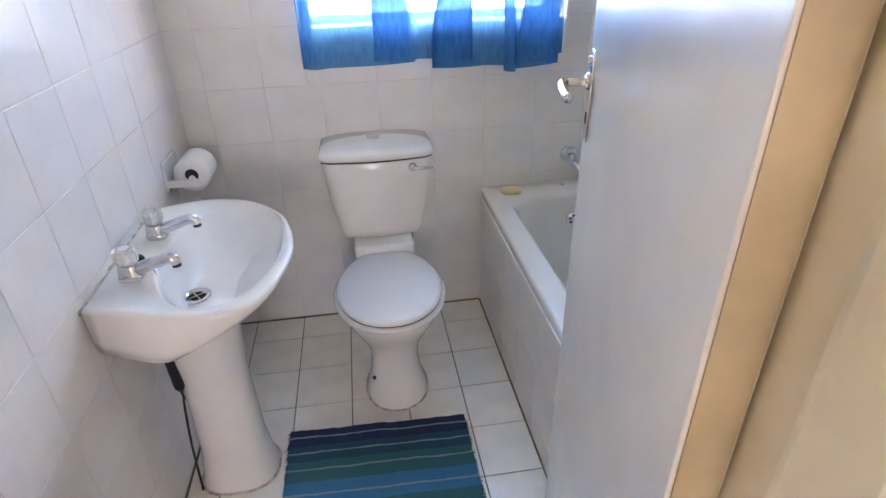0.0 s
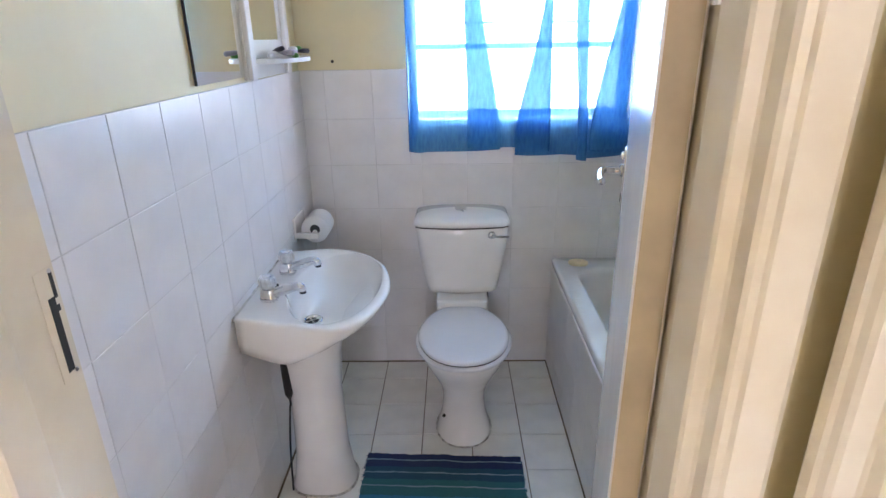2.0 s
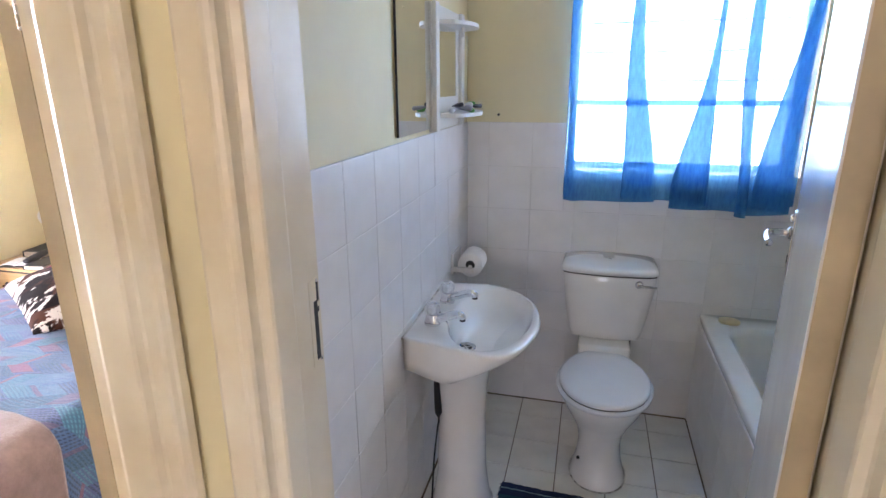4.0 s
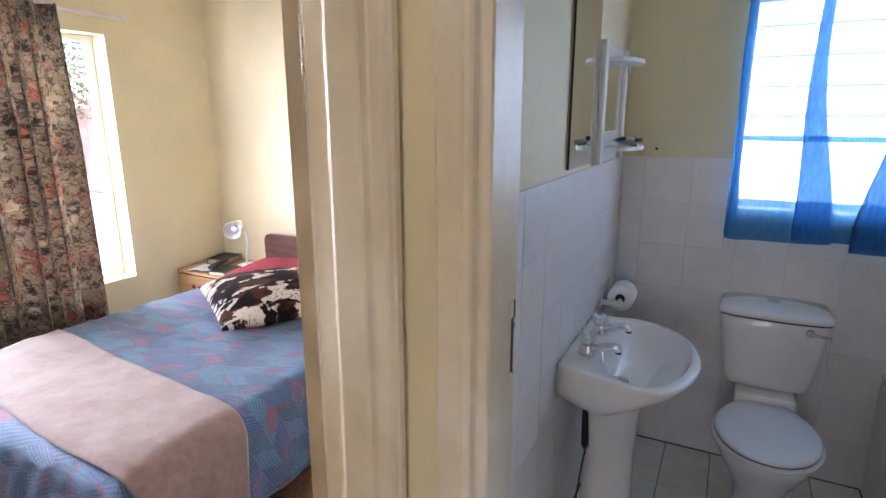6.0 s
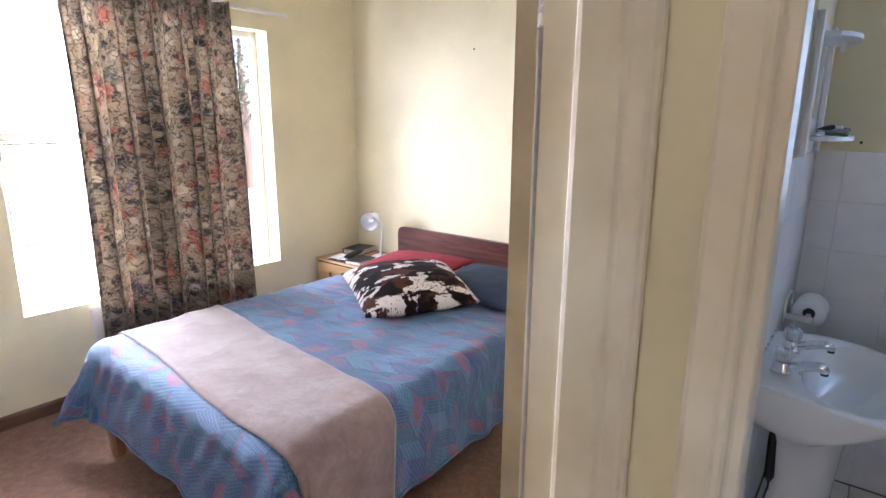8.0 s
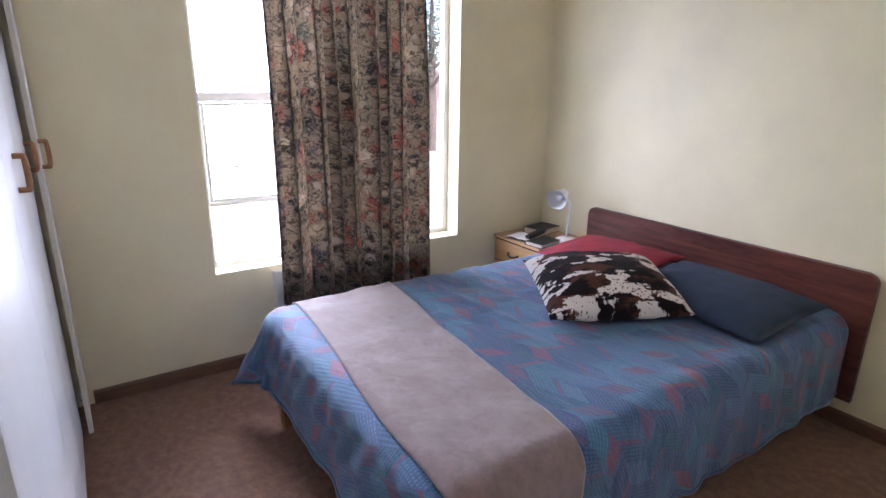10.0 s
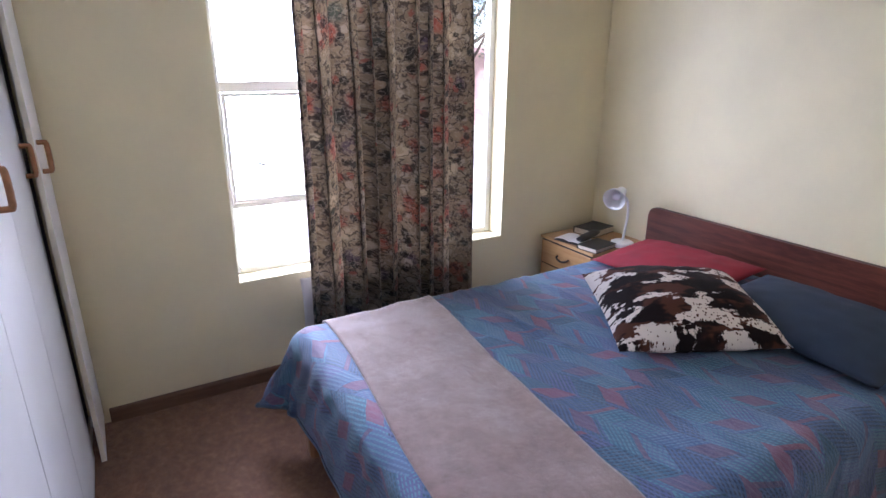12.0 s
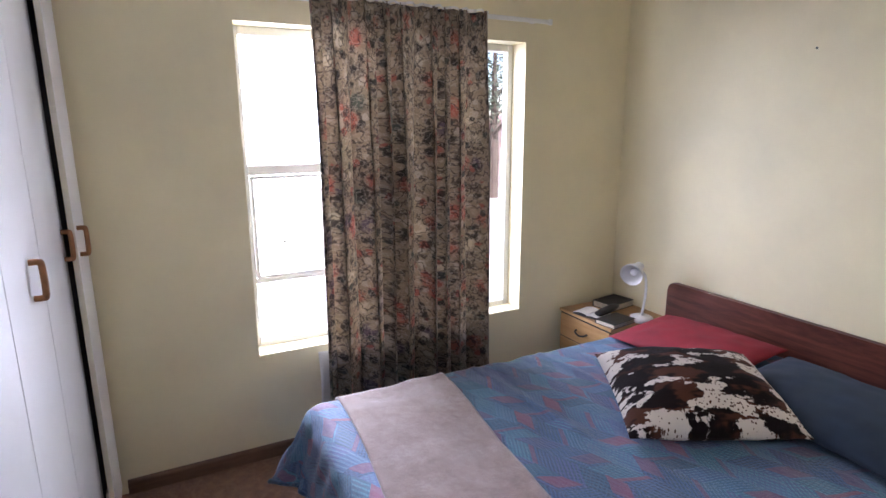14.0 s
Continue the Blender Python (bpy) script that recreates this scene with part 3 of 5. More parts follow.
wall_bath_front = wall("wall_bathroom_front", BX0, 1.72, 0.995, BY0, "cream painted wall round the bathroom doorway", (-0.221, 0.629, 0, 2.07))
wall_hall_west = wall("wall_hall_west", -0.500, -0.362, -2.8, 0.995, "cream painted hall wall with the bedroom doorway", (0.081, 0.987, 0, 2.07), "y")
wall_hall_east = wall("wall_hall_east", 0.715, 0.87, -2.8, 0.995, "cream painted hall wall with a closed door", (0.08, 0.945, 0, 2.07), "y")
wall_hall_end = wall("wall_hall_end", -0.500, 0.87, -2.95, -2.8, "cream painted wall at the end of the hall", (-0.25, 0.6, 0.9, 2.1))
wall_window = wall("wall_bedroom_window", -3.585, -3.37, -0.45, 3.46, "cream painted bedroom wall round the window", WIN_D, "y")
wall_head = wall("wall_bedroom_head", -3.37, -0.500, 3.25, 3.46, "cream painted bedroom wall behind the headboard")
wall_south = wall("wall_bedroom_south", -3.37, -0.500, -0.45, -0.25, "cream painted wall behind the built-in cupboard")
wall_nib = wall("wall_nib", -1.36, -1.24, -0.25, 0.235, "cream painted wall end beside the cupboard")

for nm, x0, x1, y0, y1 in (("ceiling_bathroom", BX0, BX1, BY0, BY1), ("ceiling_hall", -0.362, 0.715, -2.8, 0.995), ("ceiling_bedroom", -3.37, -0.500, -0.25, 3.25)):
    tagged(part(nm, boxed(x0, x1, y0, y1, TOP - 0.004, TOP + 0.10), CEILING), "plain white painted ceiling", "ceiling", kind="structure")
tagged(part("roof_slab", boxed(-3.585, 1.72, -2.95, 3.46, TOP + 0.11, TOP + 0.3), PLASTER_OUT), "flat slab roof over the rooms", "roof", kind="structure")
floor_bath = tagged(part("floor_bathroom", boxed(-0.314, 1.506, 1.06, 2.961, -0.12, -0.004), FLOOR_GROUT), "white square floor tiles with dark grout lines", "floor", kind="structure")
tagged(part("floor_hall", boxed(-0.500, 0.87, -2.8, 1.06, -0.12, -0.002), CARPET), "brown speckled carpet in the hall", "floor", kind="structure")
tagged(part("floor_bedroom", boxed(-3.37, -0.500, -0.25, 3.25, -0.12, 0.0), CARPET), "brown speckled short-pile carpet", "floor", kind="structure")

# skirting along the bedroom walls, with a rounded top
SKIRT = [(0, 0), (0.016, 0), (0.016, 0.058), (0.011, 0.068), (0, 0.070)]


def skirting(name, at0, along, out):
    bm = bmesh.new()
    a, d, o = Vector((*at0, 0.0)), Vector((*along, 0.0)), Vector((*out, 0.0))
    loft(bm, [[a + o * p + Vector((0, 0, q)) for p, q in SKIRT], [a + d + o * p + Vector((0, 0, q)) for p, q in SKIRT]])
    tagged(part(name, bm, SKIRT_WOOD), "dark brown varnished wooden skirting board", "skirting", kind="structure")


skirting("baseboard_window_wall", (-3.37, 0.345), (0, 2.905), (1, 0))
skirting("baseboard_head_wall", (-3.354, 3.25), (2.85, 0), (0, -1))
skirting("baseboard_party_wall", (-0.500, 1.06), (0, 2.17), (-1, 0))

# ---- pressed steel door frames, with their doors ----


def frame_profile(deep, wide, rebate):
    """Plan of one jamb: a away from the opening, b from the hall face into the wall."""
    body = max(0.049, rebate + 0.004)
    return [(rebate, deep + 0.012), (rebate, 0.078), (rebate - 0.004, 0.073), (0.0075, 0.0705), (0.0028, 0.0668), (0, 0.0590), (0, 0.006), (0.003, 0.001), (0.015, -0.003), (0.018, -0.007),
            (0.019, -0.027), (0.023, -0.032), (0.030, -0.035), (0.034, -0.039), (wide - 0.009, -0.039), (wide - 0.002, -0.035), (wide, -0.028),
            (wide, -0.0005), (body, 0.003), (body, deep - 0.003), (wide + 0.004, deep + 0.0005), (wide + 0.004, deep + 0.012)]


def steel_frame(owner, place, half, deep, wide=0.08, head=2.03, rebate=0.018):
    """Two jambs and a head; place(a, b, side) gives the plan place on side -1 or 1."""
    prof = frame_profile(deep, wide, rebate)
    for side in (-1, 1):
        part("jamb", prism(bmesh.new(), [place(half + a, b, side) for a, b in prof], 0.0, head), ENAMEL, owner, "cream enamelled steel jamb")
    rings = []
    for side in (-1, 1):
        rings.append([(*place(half + wide - 0.001, b, side), head + a) for a, b in prof])
    part("head", loft(bmesh.new(), rings), ENAMEL, owner)


def lever_handle(leaf, m, face):
    """Chrome lever on a long back plate; m maps (along the leaf, out of its face, up)."""
    bm = boxed(-0.020, 0.020, 0.0, 0.005, -0.075, 0.085, 0.002)
    lathe(bm, [(0.009, 0.0), (0.009, 0.008), (0.003, 0.010)], (0, 0.003, 0.066), "y", 12)
    bm.transform(m)
    plate = part("back_plate", bm, CHROME, leaf, "long chrome back plate", True)
    bm = tube(bmesh.new(), smooth_path([(0, 0.004, 0.03), (0, 0.032, 0.03), (-0.008, 0.050, 0.03), (-0.035, 0.055, 0.03), (-0.085, 0.053, 0.028), (-0.110, 0.050, 0.028)]), 0.0085, 10)
    lathe(bm, [(0.016, 0.0), (0.016, 0.006), (0.011, 0.010)], (0, 0.004, 0.03), "y", 16)
    bm.transform(m)
    part("lever", bm, CHROME, plate, "polished chrome lever", True)
    # a black block on the plate paints the shade in the keyhole
    bm = boxed(-0.005, 0.005, 0.0045, 0.0065, -0.045, -0.025, 0.001)
    bm.transform(m)
    part("keyhole", bm, BLACK, plate)


# bathroom door: opens inwards, nearly at a right angle to its wall
door_1 = thing("door_1", "white painted flush door standing open in a cream steel frame", "door", kind="structure")
DC = 0.204
steel_frame(door_1, lambda a, b, s: (DC + s * a, 0.995 + b), 0.375, 0.165)
D = Vector((0.27, 0.963, 0)).normalized()
N = Vector((D.y, -D.x, 0))
hinge = Vector((0.551, 1.118, 0.0))
LEAF_M = Matrix(((D.x, N.x, 0, hinge.x), (D.y, N.y, 0, hinge.y), (0, 0, 1, 0), (0, 0, 0, 1)))
bm = boxed(0.0015, 0.760, 0.0, 0.042, 0.008, 2.02, 0.0025)
bm.transform(LEAF_M)
leaf = part("leaf", bm, DOOR_PAINT, door_1, "glossy white painted flush leaf")
bm = boxed(-0.0008, 0.0012, 0.0035, 0.0385, 0.012, 2.016)
bm.transform(LEAF_M)
part("hinge_edge", bm, DOOR_EDGE, leaf, "bare tan wooden edge")
for zz in (0.25, 1.62):
    bm = lathe(bmesh.new(), [(0.0065, -0.05), (0.0065, -0.002), (0.0055, 0.0), (0.0065, 0.002), (0.0065, 0.05)], (0.588, 1.073, zz), "z", 12)
    box(bm, 0.580, 0.6015, 1.075, 1.081, zz - 0.05, zz + 0.05)
    part("hinge", bm, STEEL, leaf, "painted steel butt hinge")
lever_handle(leaf, LEAF_M @ Matrix.Translation((0.708, 0.0, 1.215)) @ Matrix.Diagonal((1, -1, 1, 1)), -1)
lever_handle(leaf, LEAF_M @ Matrix.Translation((0.708, 0.042, 1.215)), 1)
# strike plate and its worn slot in the other jamb; black blocks paint the slot's shade
strike = part("strike_plate", boxed(-0.1905, -0.1880, 1.134, 1.168, 1.115, 1.275, 0.0008), ENAMEL, door_1, "painted-over strike plate with a dark slot")
part("latch_slot", boxed(-0.1885, -0.1872, 1.147, 1.159, 1.125, 1.235), BLACK, strike)
part("latch_slot", boxed(-0.1885, -0.1871, 1.154, 1.164, 1.213, 1.222), BLACK, strike)
part("latch_slot", boxed(-0.1885, -0.1871, 1.159, 1.165, 1.232, 1.268), BLACK, strike)
for zz in (1.122, 1.27):
    part("screw", lathe(bmesh.new(), [(0.0035, 0), (0.0035, 0.001), (0.001, 0.0014)], (-0.1882, 1.162, zz), "x", 10), STEEL, strike)

# bedroom door: folded right back along the party wall
door_2 = thing("door_2", "white painted flush door folded back beside its cream steel frame", "door", kind="structure")
DH = (0.136 + 0.932) / 2
steel_frame(door_2, lambda a, b, s: (-0.362 - b, DH + s * a), 0.398, 0.132, 0.058, rebate=0.050)
leaf2 = part("leaf", boxed(-0.566, -0.523, 0.9985, 1.757, 0.008, 2.02, 0.0025), DOOR_PAINT, door_2, "white painted flush leaf")
part("hinge_edge", boxed(-0.5635, -0.5255, 0.9965, 0.9988, 0.012, 2.016), DOOR_EDGE, leaf2, "bare tan wooden edge")
for zz in (0.25, 1.72):
    bm = lathe(bmesh.new(), [(0.0065, -0.05), (0.0065, -0.002), (0.0055, 0.0), (0.0065, 0.002), (0.0065, 0.05)], (-0.5150, 0.9920, zz), "z", 12)
    part("hinge", bm, STEEL, leaf2, "painted steel butt hinge")

# closed door on the other side of the hall
door_3 = thing("door_3", "closed white painted flush door in a cream steel frame", "door", kind="structure")
steel_frame(door_3, lambda a, b, s: (0.715 + b, 0.512 + s * a), 0.384, 0.155, 0.056)
leaf3 = part("leaf", boxed(0.783, 0.825, 0.113, 0.911, 0.008, 2.04, 0.0025), DOOR_PAINT, door_3, "white painted flush leaf")

# ---- windows ----


def bars_box(owner, name, boxes_, material, label="", bevel=0.004):
    for b in boxes_:
        part(name, boxed(*b, bevel, 1), material, owner, label)


x0, x1, z0, z1 = WIN_B
window_1 = thing("window_1", "white steel-framed bathroom window with a transom and thin burglar bars", "window", kind="structure")
yb = 3.075
bars_box(window_1, "window_frame", [(x0, x0 + 0.035, yb, yb + 0.04, z0, z1), (x1 - 0.035, x1, yb, yb + 0.04, z0, z1), (x0 + 0.035, x1 - 0.035, yb, yb + 0.04, z0, z0 + 0.035), (x0 + 0.035, x1 - 0.035, yb, yb + 0.04, z1 - 0.035, z1),
                                    (x0 + 0.035, x1 - 0.035, yb + 0.002, yb + 0.038, 1.492, 1.517)], WINDOW_PAINT)
for k in range(4):
    zz = 1.60 + 0.125 * k
    part("burglar_bar", tube(bmesh.new(), [(x0 + 0.02, yb + 0.055, zz), (x1 - 0.02, yb + 0.055, zz)], 0.005, 8), WINDOW_PAINT, window_1)
for nm, p0, p1 in (("pane", z0 + 0.03, 1.496), ("pane", 1.513, z1 - 0.03)):
    g = part(nm, boxed(x0 + 0.03, x1 - 0.03, yb + 0.018, yb + 0.022, p0, p1), GLASS, window_1, "clear glass pane")
    g.visible_shadow = False
part("window_sill", boxed(x0 + 0.001, x1 - 0.001, 2.958, yb - 0.001, z0 + 0.0005, z0 + 0.008, 0.002, 1), TILE, window_1, "white tiled sill")
for zz in (1.245, 1.43, 1.62):
    part("stay_pin", lathe(bmesh.new(), [(0.006, 0), (0.007, 0.004), (0.003, 0.008)], (x0 + 0.003, 2.975, zz), "x", 10), STEEL, window_1)

y0, y1, z0, z1 = WIN_D
xb = -3.545
window_2 = thing("window_2", "white framed bedroom window with a mullion, transoms and outside bars", "window", kind="structure")
bars_box(window_2, "window_frame", [(xb, xb + 0.05, y0, y0 + 0.035, z0, z1), (xb, xb + 0.05, y1 - 0.035, y1, z0, z1), (xb, xb + 0.05, y0 + 0.035, y1 - 0.035, z0, z0 + 0.035), (xb, xb + 0.05, y0 + 0.035, y1 - 0.035, z1 - 0.04, z1),
                                    (xb + 0.002, xb + 0.048, y0 + 0.035, 1.70, 1.416, 1.464), (xb + 0.004, xb + 0.046, y0 + 0.035, 1.70, 0.878, 0.903), (xb + 0.004, xb + 0.046, 1.70, 1.745, z0 + 0.035, z1 - 0.04)], WINDOW_PAINT)
for p in ((y0 + 0.03, 1.705, 0.898, 1.421), (1.74, y1 - 0.03, z0 + 0.03, z1 - 0.035), (y0 + 0.03, 1.705, z0 + 0.03, 0.883), (y0 + 0.03, 1.705, 1.459, z1 - 0.035)):
    g = part("pane", boxed(xb + 0.022, xb + 0.026, *p), GLASS, window_2, "clear glass pane")
    g.visible_shadow = False
for b in ((y0 + 0.038, y0 + 0.054, 0.906, 1.412), (1.680, 1.696, 0.906, 1.412), (y0 + 0.054, 1.680, 1.396, 1.412), (y0 + 0.054, 1.680, 0.906, 0.922)):
    part("sash_rail", boxed(xb + 0.012, xb + 0.056, *b, 0.003, 1), WINDOW_PAINT, window_2)
part("window_sill", boxed(xb + 0.051, -3.371, y0 + 0.001, y1 - 0.001, z0 + 0.0005, z0 + 0.006, 0.002, 1), CREAM, window_2, "cream painted plaster sill")
# burglar guard: a loop of thin bars outside the sash
for a0, a1, b0, b1 in ((1.105, 1.1055, 1.05, 1.40), (1.235, 1.24, 1.05, 1.40), (1.105, 1.24, 1.395, 1.40), (1.105, 1.24, 1.22, 1.226), (1.105, 1.24, 1.05, 1.056)):
    part("burglar_bar", boxed(xb - 0.012, xb - 0.006, a0, a1, b0, b1), STEEL, window_2)
part("stay", tube(bmesh.new(), [(xb + 0.055, 1.13, 1.10), (xb + 0.075, 1.13, 1.09), (xb + 0.08, 1.16, 1.085)], 0.006, 8), STEEL, window_2, "dark steel window stay")

# made-up window, out of view, to go with the hall fill lamp
window_3 = thing("window_3", "unseen white framed window added round the hall fill lamp", "window", kind="structure")
bars_box(window_3, "window_frame", [(-0.25, -0.215, -2.9, -2.86, 0.9, 2.1), (0.565, 0.6, -2.9, -2.86, 0.9, 2.1), (-0.215, 0.565, -2.9, -2.86, 0.9, 0.935), (-0.215, 0.565, -2.9, -2.86, 2.065, 2.1)], WINDOW_PAINT)

# ---- outside ----
tagged(part("ground", boxed(-400, 400, -400, 400, -0.45, -0.15), PAVING), "pale sunlit paving reaching far off", "ground", kind="structure")
# white yard walls, added to bounce sunlight and give a bright outside
bm = boxed(-9.2, -9.0, -8, 5.2, -0.15, 1.7)
box(bm, -9.24, -8.96, -8, 5.2, 1.7, 1.78)
tagged(part("garden_wall", bm, PLASTER_OUT), "white plastered garden wall with a flat coping, added as bright backdrop", "wall", kind="structure")
bm = boxed(-6, 9, 7.2, 7.4, -0.15, 0.62)
box(bm, -6, 9, 7.16, 7.44, 0.62, 0.70)
tagged(part("garden_wall_back", bm, PLASTER_OUT), "white plastered garden wall with a flat coping, added as bright backdrop", "wall", kind="structure")

house = thing("brick_house", "red brick house paled for window glare, with a brown roof, across the yard", "house")
part("wall", boxed(-19.0, -14.0, 6.5, 16.0, -0.15, 1.75), BRICK_RED, house)
bm = loft(bmesh.new(), [[(-13.6, 6.2, 1.75), (-19.4, 6.2, 1.75), (-16.5, 6.2, 1.95)], [(-13.6, 16.3, 1.75), (-19.4, 16.3, 1.75), (-16.5, 16.3, 1.95)]])
part("roof", bm, ROOF_TILE, house)


def tree(name, label, base, trunk_h, crown, radius, clumps, seed):
    rng = random.Random(seed)
    t = thing(name, label, "tree", at=base)
    bm = tube(bmesh.new(), [(0, 0, 0), (0.05, 0.02, trunk_h * 0.5), (-0.03, 0.06, trunk_h), (0.02, 0.02, trunk_h + crown * 0.7)], [0.16, 0.13, 0.10, 0.03], 10)
    for k in range(7):
        a, h = k * 2.4, trunk_h * (0.8 + 0.08 * k)
        tube(bm, [(0, 0.02, h), (radius * 0.4 * math.cos(a), radius * 0.4 * math.sin(a), h + 0.35), (radius * 0.8 * math.cos(a), radius * 0.8 * math.sin(a), h + 0.9)], [0.05, 0.035, 0.012], 7)
    part("trunk", bm, BARK, t)
    verts, faces = [], []
    for _ in range(clumps):
        while True:
            c = Vector((rng.uniform(-1, 1), rng.uniform(-1, 1), rng.uniform(-1, 1)))
            if 0.25 < c.length < 1 and fuzz(*c, s=2.1) > -0.18:
                break
        c = Vector((c.x * radius, c.y * radius, trunk_h + crown * 0.5 + c.z * crown * 0.6))
        for _ in range(6):
            p = c + Vector((rng.gauss(0, 0.10), rng.gauss(0, 0.10), rng.gauss(0, 0.08)))
            d = Vector((rng.gauss(0, 1), rng.gauss(0, 1), rng.gauss(0, 0.6))).normalized()
            s = d.cross(Vector((rng.gauss(0, 1), rng.gauss(0, 1), 1))).normalized()
            L, w, i = rng.uniform(0.06, 0.11), rng.uniform(0.02, 0.035), len(verts)
            verts += [p, p + d * L * 0.5 + s * w, p + d * L, p + d * L * 0.5 - s * w]
            faces.append((i, i + 1, i + 2, i + 3))
    me = bpy.data.meshes.new("crown")
    me.from_pydata(verts, [], faces)
    me.materials.append(LEAF)
    cr = new("crown", me)
    cr.parent = t
    return t


tree("garden_tree", "leafy green tree behind the brick house wall", (-12.6, 8.1, -0.15), 1.9, 2.6, 1.3, 620, 3)
tree("garden_shrub", "small green shrub outside the bathroom window", (1.25, 4.9, -0.15), 0.45, 0.6, 0.26, 130, 5)

# ================= bathroom =================
PITCH = 0.203


def roll_holder():
    h = thing("toilet_roll_holder", "white ceramic wall holder with a half-used toilet roll", "toilet roll holder")
    yc, zc = 2.69, 0.835
    bm = boxed(-0.3075, -0.297, yc - 0.075, yc + 0.075, 0.775, 0.872, 0.004)
    for s in (-1, 1):
        y = yc + s * 0.068
        prism(bm, [(-0.306, y - 0.006), (-0.306, y + 0.006), (-0.21, y + 0.006), (-0.205, y), (-0.21, y - 0.006)], 0.790, 0.812)
    part("bracket", bm, PORCELAIN, h)
    part("spindle", tube(bmesh.new(), [(-0.225, yc - 0.064, 0.812), (-0.225, yc + 0.064, 0.812)], 0.010, 12), PLASTIC, h)
    rings = [(0.021, -0.056), (0.054, -0.056), (0.0555, -0.053), (0.0555, 0.053), (0.054, 0.056), (0.021, 0.056), (0.021, -0.0555)]
    bm = bmesh.new()
    prof = [[(-0.225 + r * math.cos(a), yc + hh, 0.822 + r * math.sin(a)) for a in [2 * math.pi * k / 32 for k in range(32)]] for r, hh in rings]
    loft(bm, prof, False, False)
    roll = part("toilet_roll", bm, PAPER, h, "white paper roll", True)
    # the roll's hollow is filled; its shade is put into the black colour
    part("core", lathe(bmesh.new(), [(0.0205, -0.055), (0.0205, 0.055)], (-0.225, yc, 0.822), "y", 24), BLACK, roll, "solid black cylinder painted as the shade in the core")
    bm = sheet(2, 10, lambda u, v: (-0.225 - 0.0565 * math.cos(v * 0.6) - 0.002 * v, yc - 0.052 + 0.104 * u, 0.822 - 0.11 * v), thick=0.0006)
    part("loose_sheet", bm, PAPER, roll)


roll_holder()

# -- wash basin on its pedestal --
BASIN_Y, RIM = 2.19, 0.790
near_side = [(0.0, -0.262), (0.05, -0.272), (0.10, -0.286), (0.20, -0.312), (0.275, -0.325), (0.342, -0.315), (0.388, -0.252), (0.417, -0.16), (0.430, -0.07)]
far_side = [(0.423, 0.02), (0.405, 0.10), (0.374, 0.175), (0.296, 0.262), (0.20, 0.308), (0.13, 0.308), (0.05, 0.288), (0.0, 0.270)]
plan = [Vector((d, y, 0)) for d, y in near_side + far_side]
plan = smooth_path(plan, 6)


def reach(a, cx):
    """How far the basin's outline lies from (cx, 0) at angle a."""
    w = Vector((math.cos(a), math.sin(a)))
    best = 0.0
    for p, q in zip(plan, plan[1:] + plan[:1]):
        e = q - p
        den = w.x * e.y - w.y * e.x
        if abs(den) > 1e-9:
            dx, dy = p.x - cx, p.y
            t, s = (dx * e.y - dy * e.x) / den, (dx * w.y - dy * w.x) / den
            if t > 0 and -1e-6 <= s <= 1 + 1e-6:
                best = max(best, t)
    return best


def basin_ring(z, scale, cx=0.20, move=0.0, n=72, inner=None):
    out = []
    for i in range(n):
        a = 2 * math.pi * (i + 0.5) / n
        if inner:
            rx, ry, c0 = inner
            x, y = c0 + rx * math.cos(a), ry * math.sin(a)
        else:
            r = reach(a, cx) * scale
            x, y = max(0.0, cx + r * math.cos(a) + move), r * math.sin(a)
        out.append((-0.3075 + x, BASIN_Y + y, z))
    return out


def flat_back(ring, keep=0.0):
    return [(max(-0.3075 + keep, p[0]), p[1], p[2]) for p in ring]


def outer(z, sx, sy, back=0.0):
    """The outline scaled from the wall outwards."""
    return [(-0.3075 + max(back, (p[0] + 0.3145) * sx), BASIN_Y + (p[1] - BASIN_Y) * sy, z) for p in basin_ring(RIM, 1.0)]


basin = thing("wash_basin", "white porcelain wash basin on a pedestal, with two chrome pillar taps", "wash basin")
bm = bmesh.new()
rings = [outer(0.648, 0.34, 0.50), outer(0.654, 0.44, 0.82), outer(0.666, 0.54, 0.945), outer(0.702, 0.72, 0.985), outer(0.738, 0.88, 0.993), outer(0.763, 0.972, 0.998), outer(0.780, 1.0, 1.0), outer(0.787, 0.996, 0.997),
         outer(RIM, 0.985, 0.985, 0.004), outer(RIM + 0.001, 0.965, 0.96, 0.010)]
for k, (z, rx, ry, c0) in enumerate(((RIM - 0.001, 0.150, 0.282, 0.258), (RIM - 0.006, 0.145, 0.275, 0.258), (RIM - 0.03, 0.138, 0.262, 0.256), (RIM - 0.06, 0.122, 0.215, 0.250), (RIM - 0.088, 0.094, 0.165, 0.236), (RIM - 0.105, 0.066, 0.105, 0.218), (RIM - 0.114, 0.034, 0.040, 0.182), (RIM - 0.117, 0.012, 0.012, 0.175))):
    off = (0.012, 0.012, 0.016, 0.026, 0.040, 0.052, 0.060, 0.060)[k]
    rings.append([(x, y - off, zz) for x, y, zz in basin_ring(z, 1.0, inner=(rx, ry, c0))])
loft(bm, rings)
body = part("bowl", bm, PORCELAIN, basin, "", True)
bm = lathe(bmesh.new(), [(0.036, -0.001), (0.036, 0.004), (0.031, 0.0055), (0.024, 0.004), (0.0225, -0.003)], (-0.132, BASIN_Y - 0.060, RIM - 0.1135), "z", 28)
waste = part("waste", bm, CHROME, body, "chrome waste outlet", True)
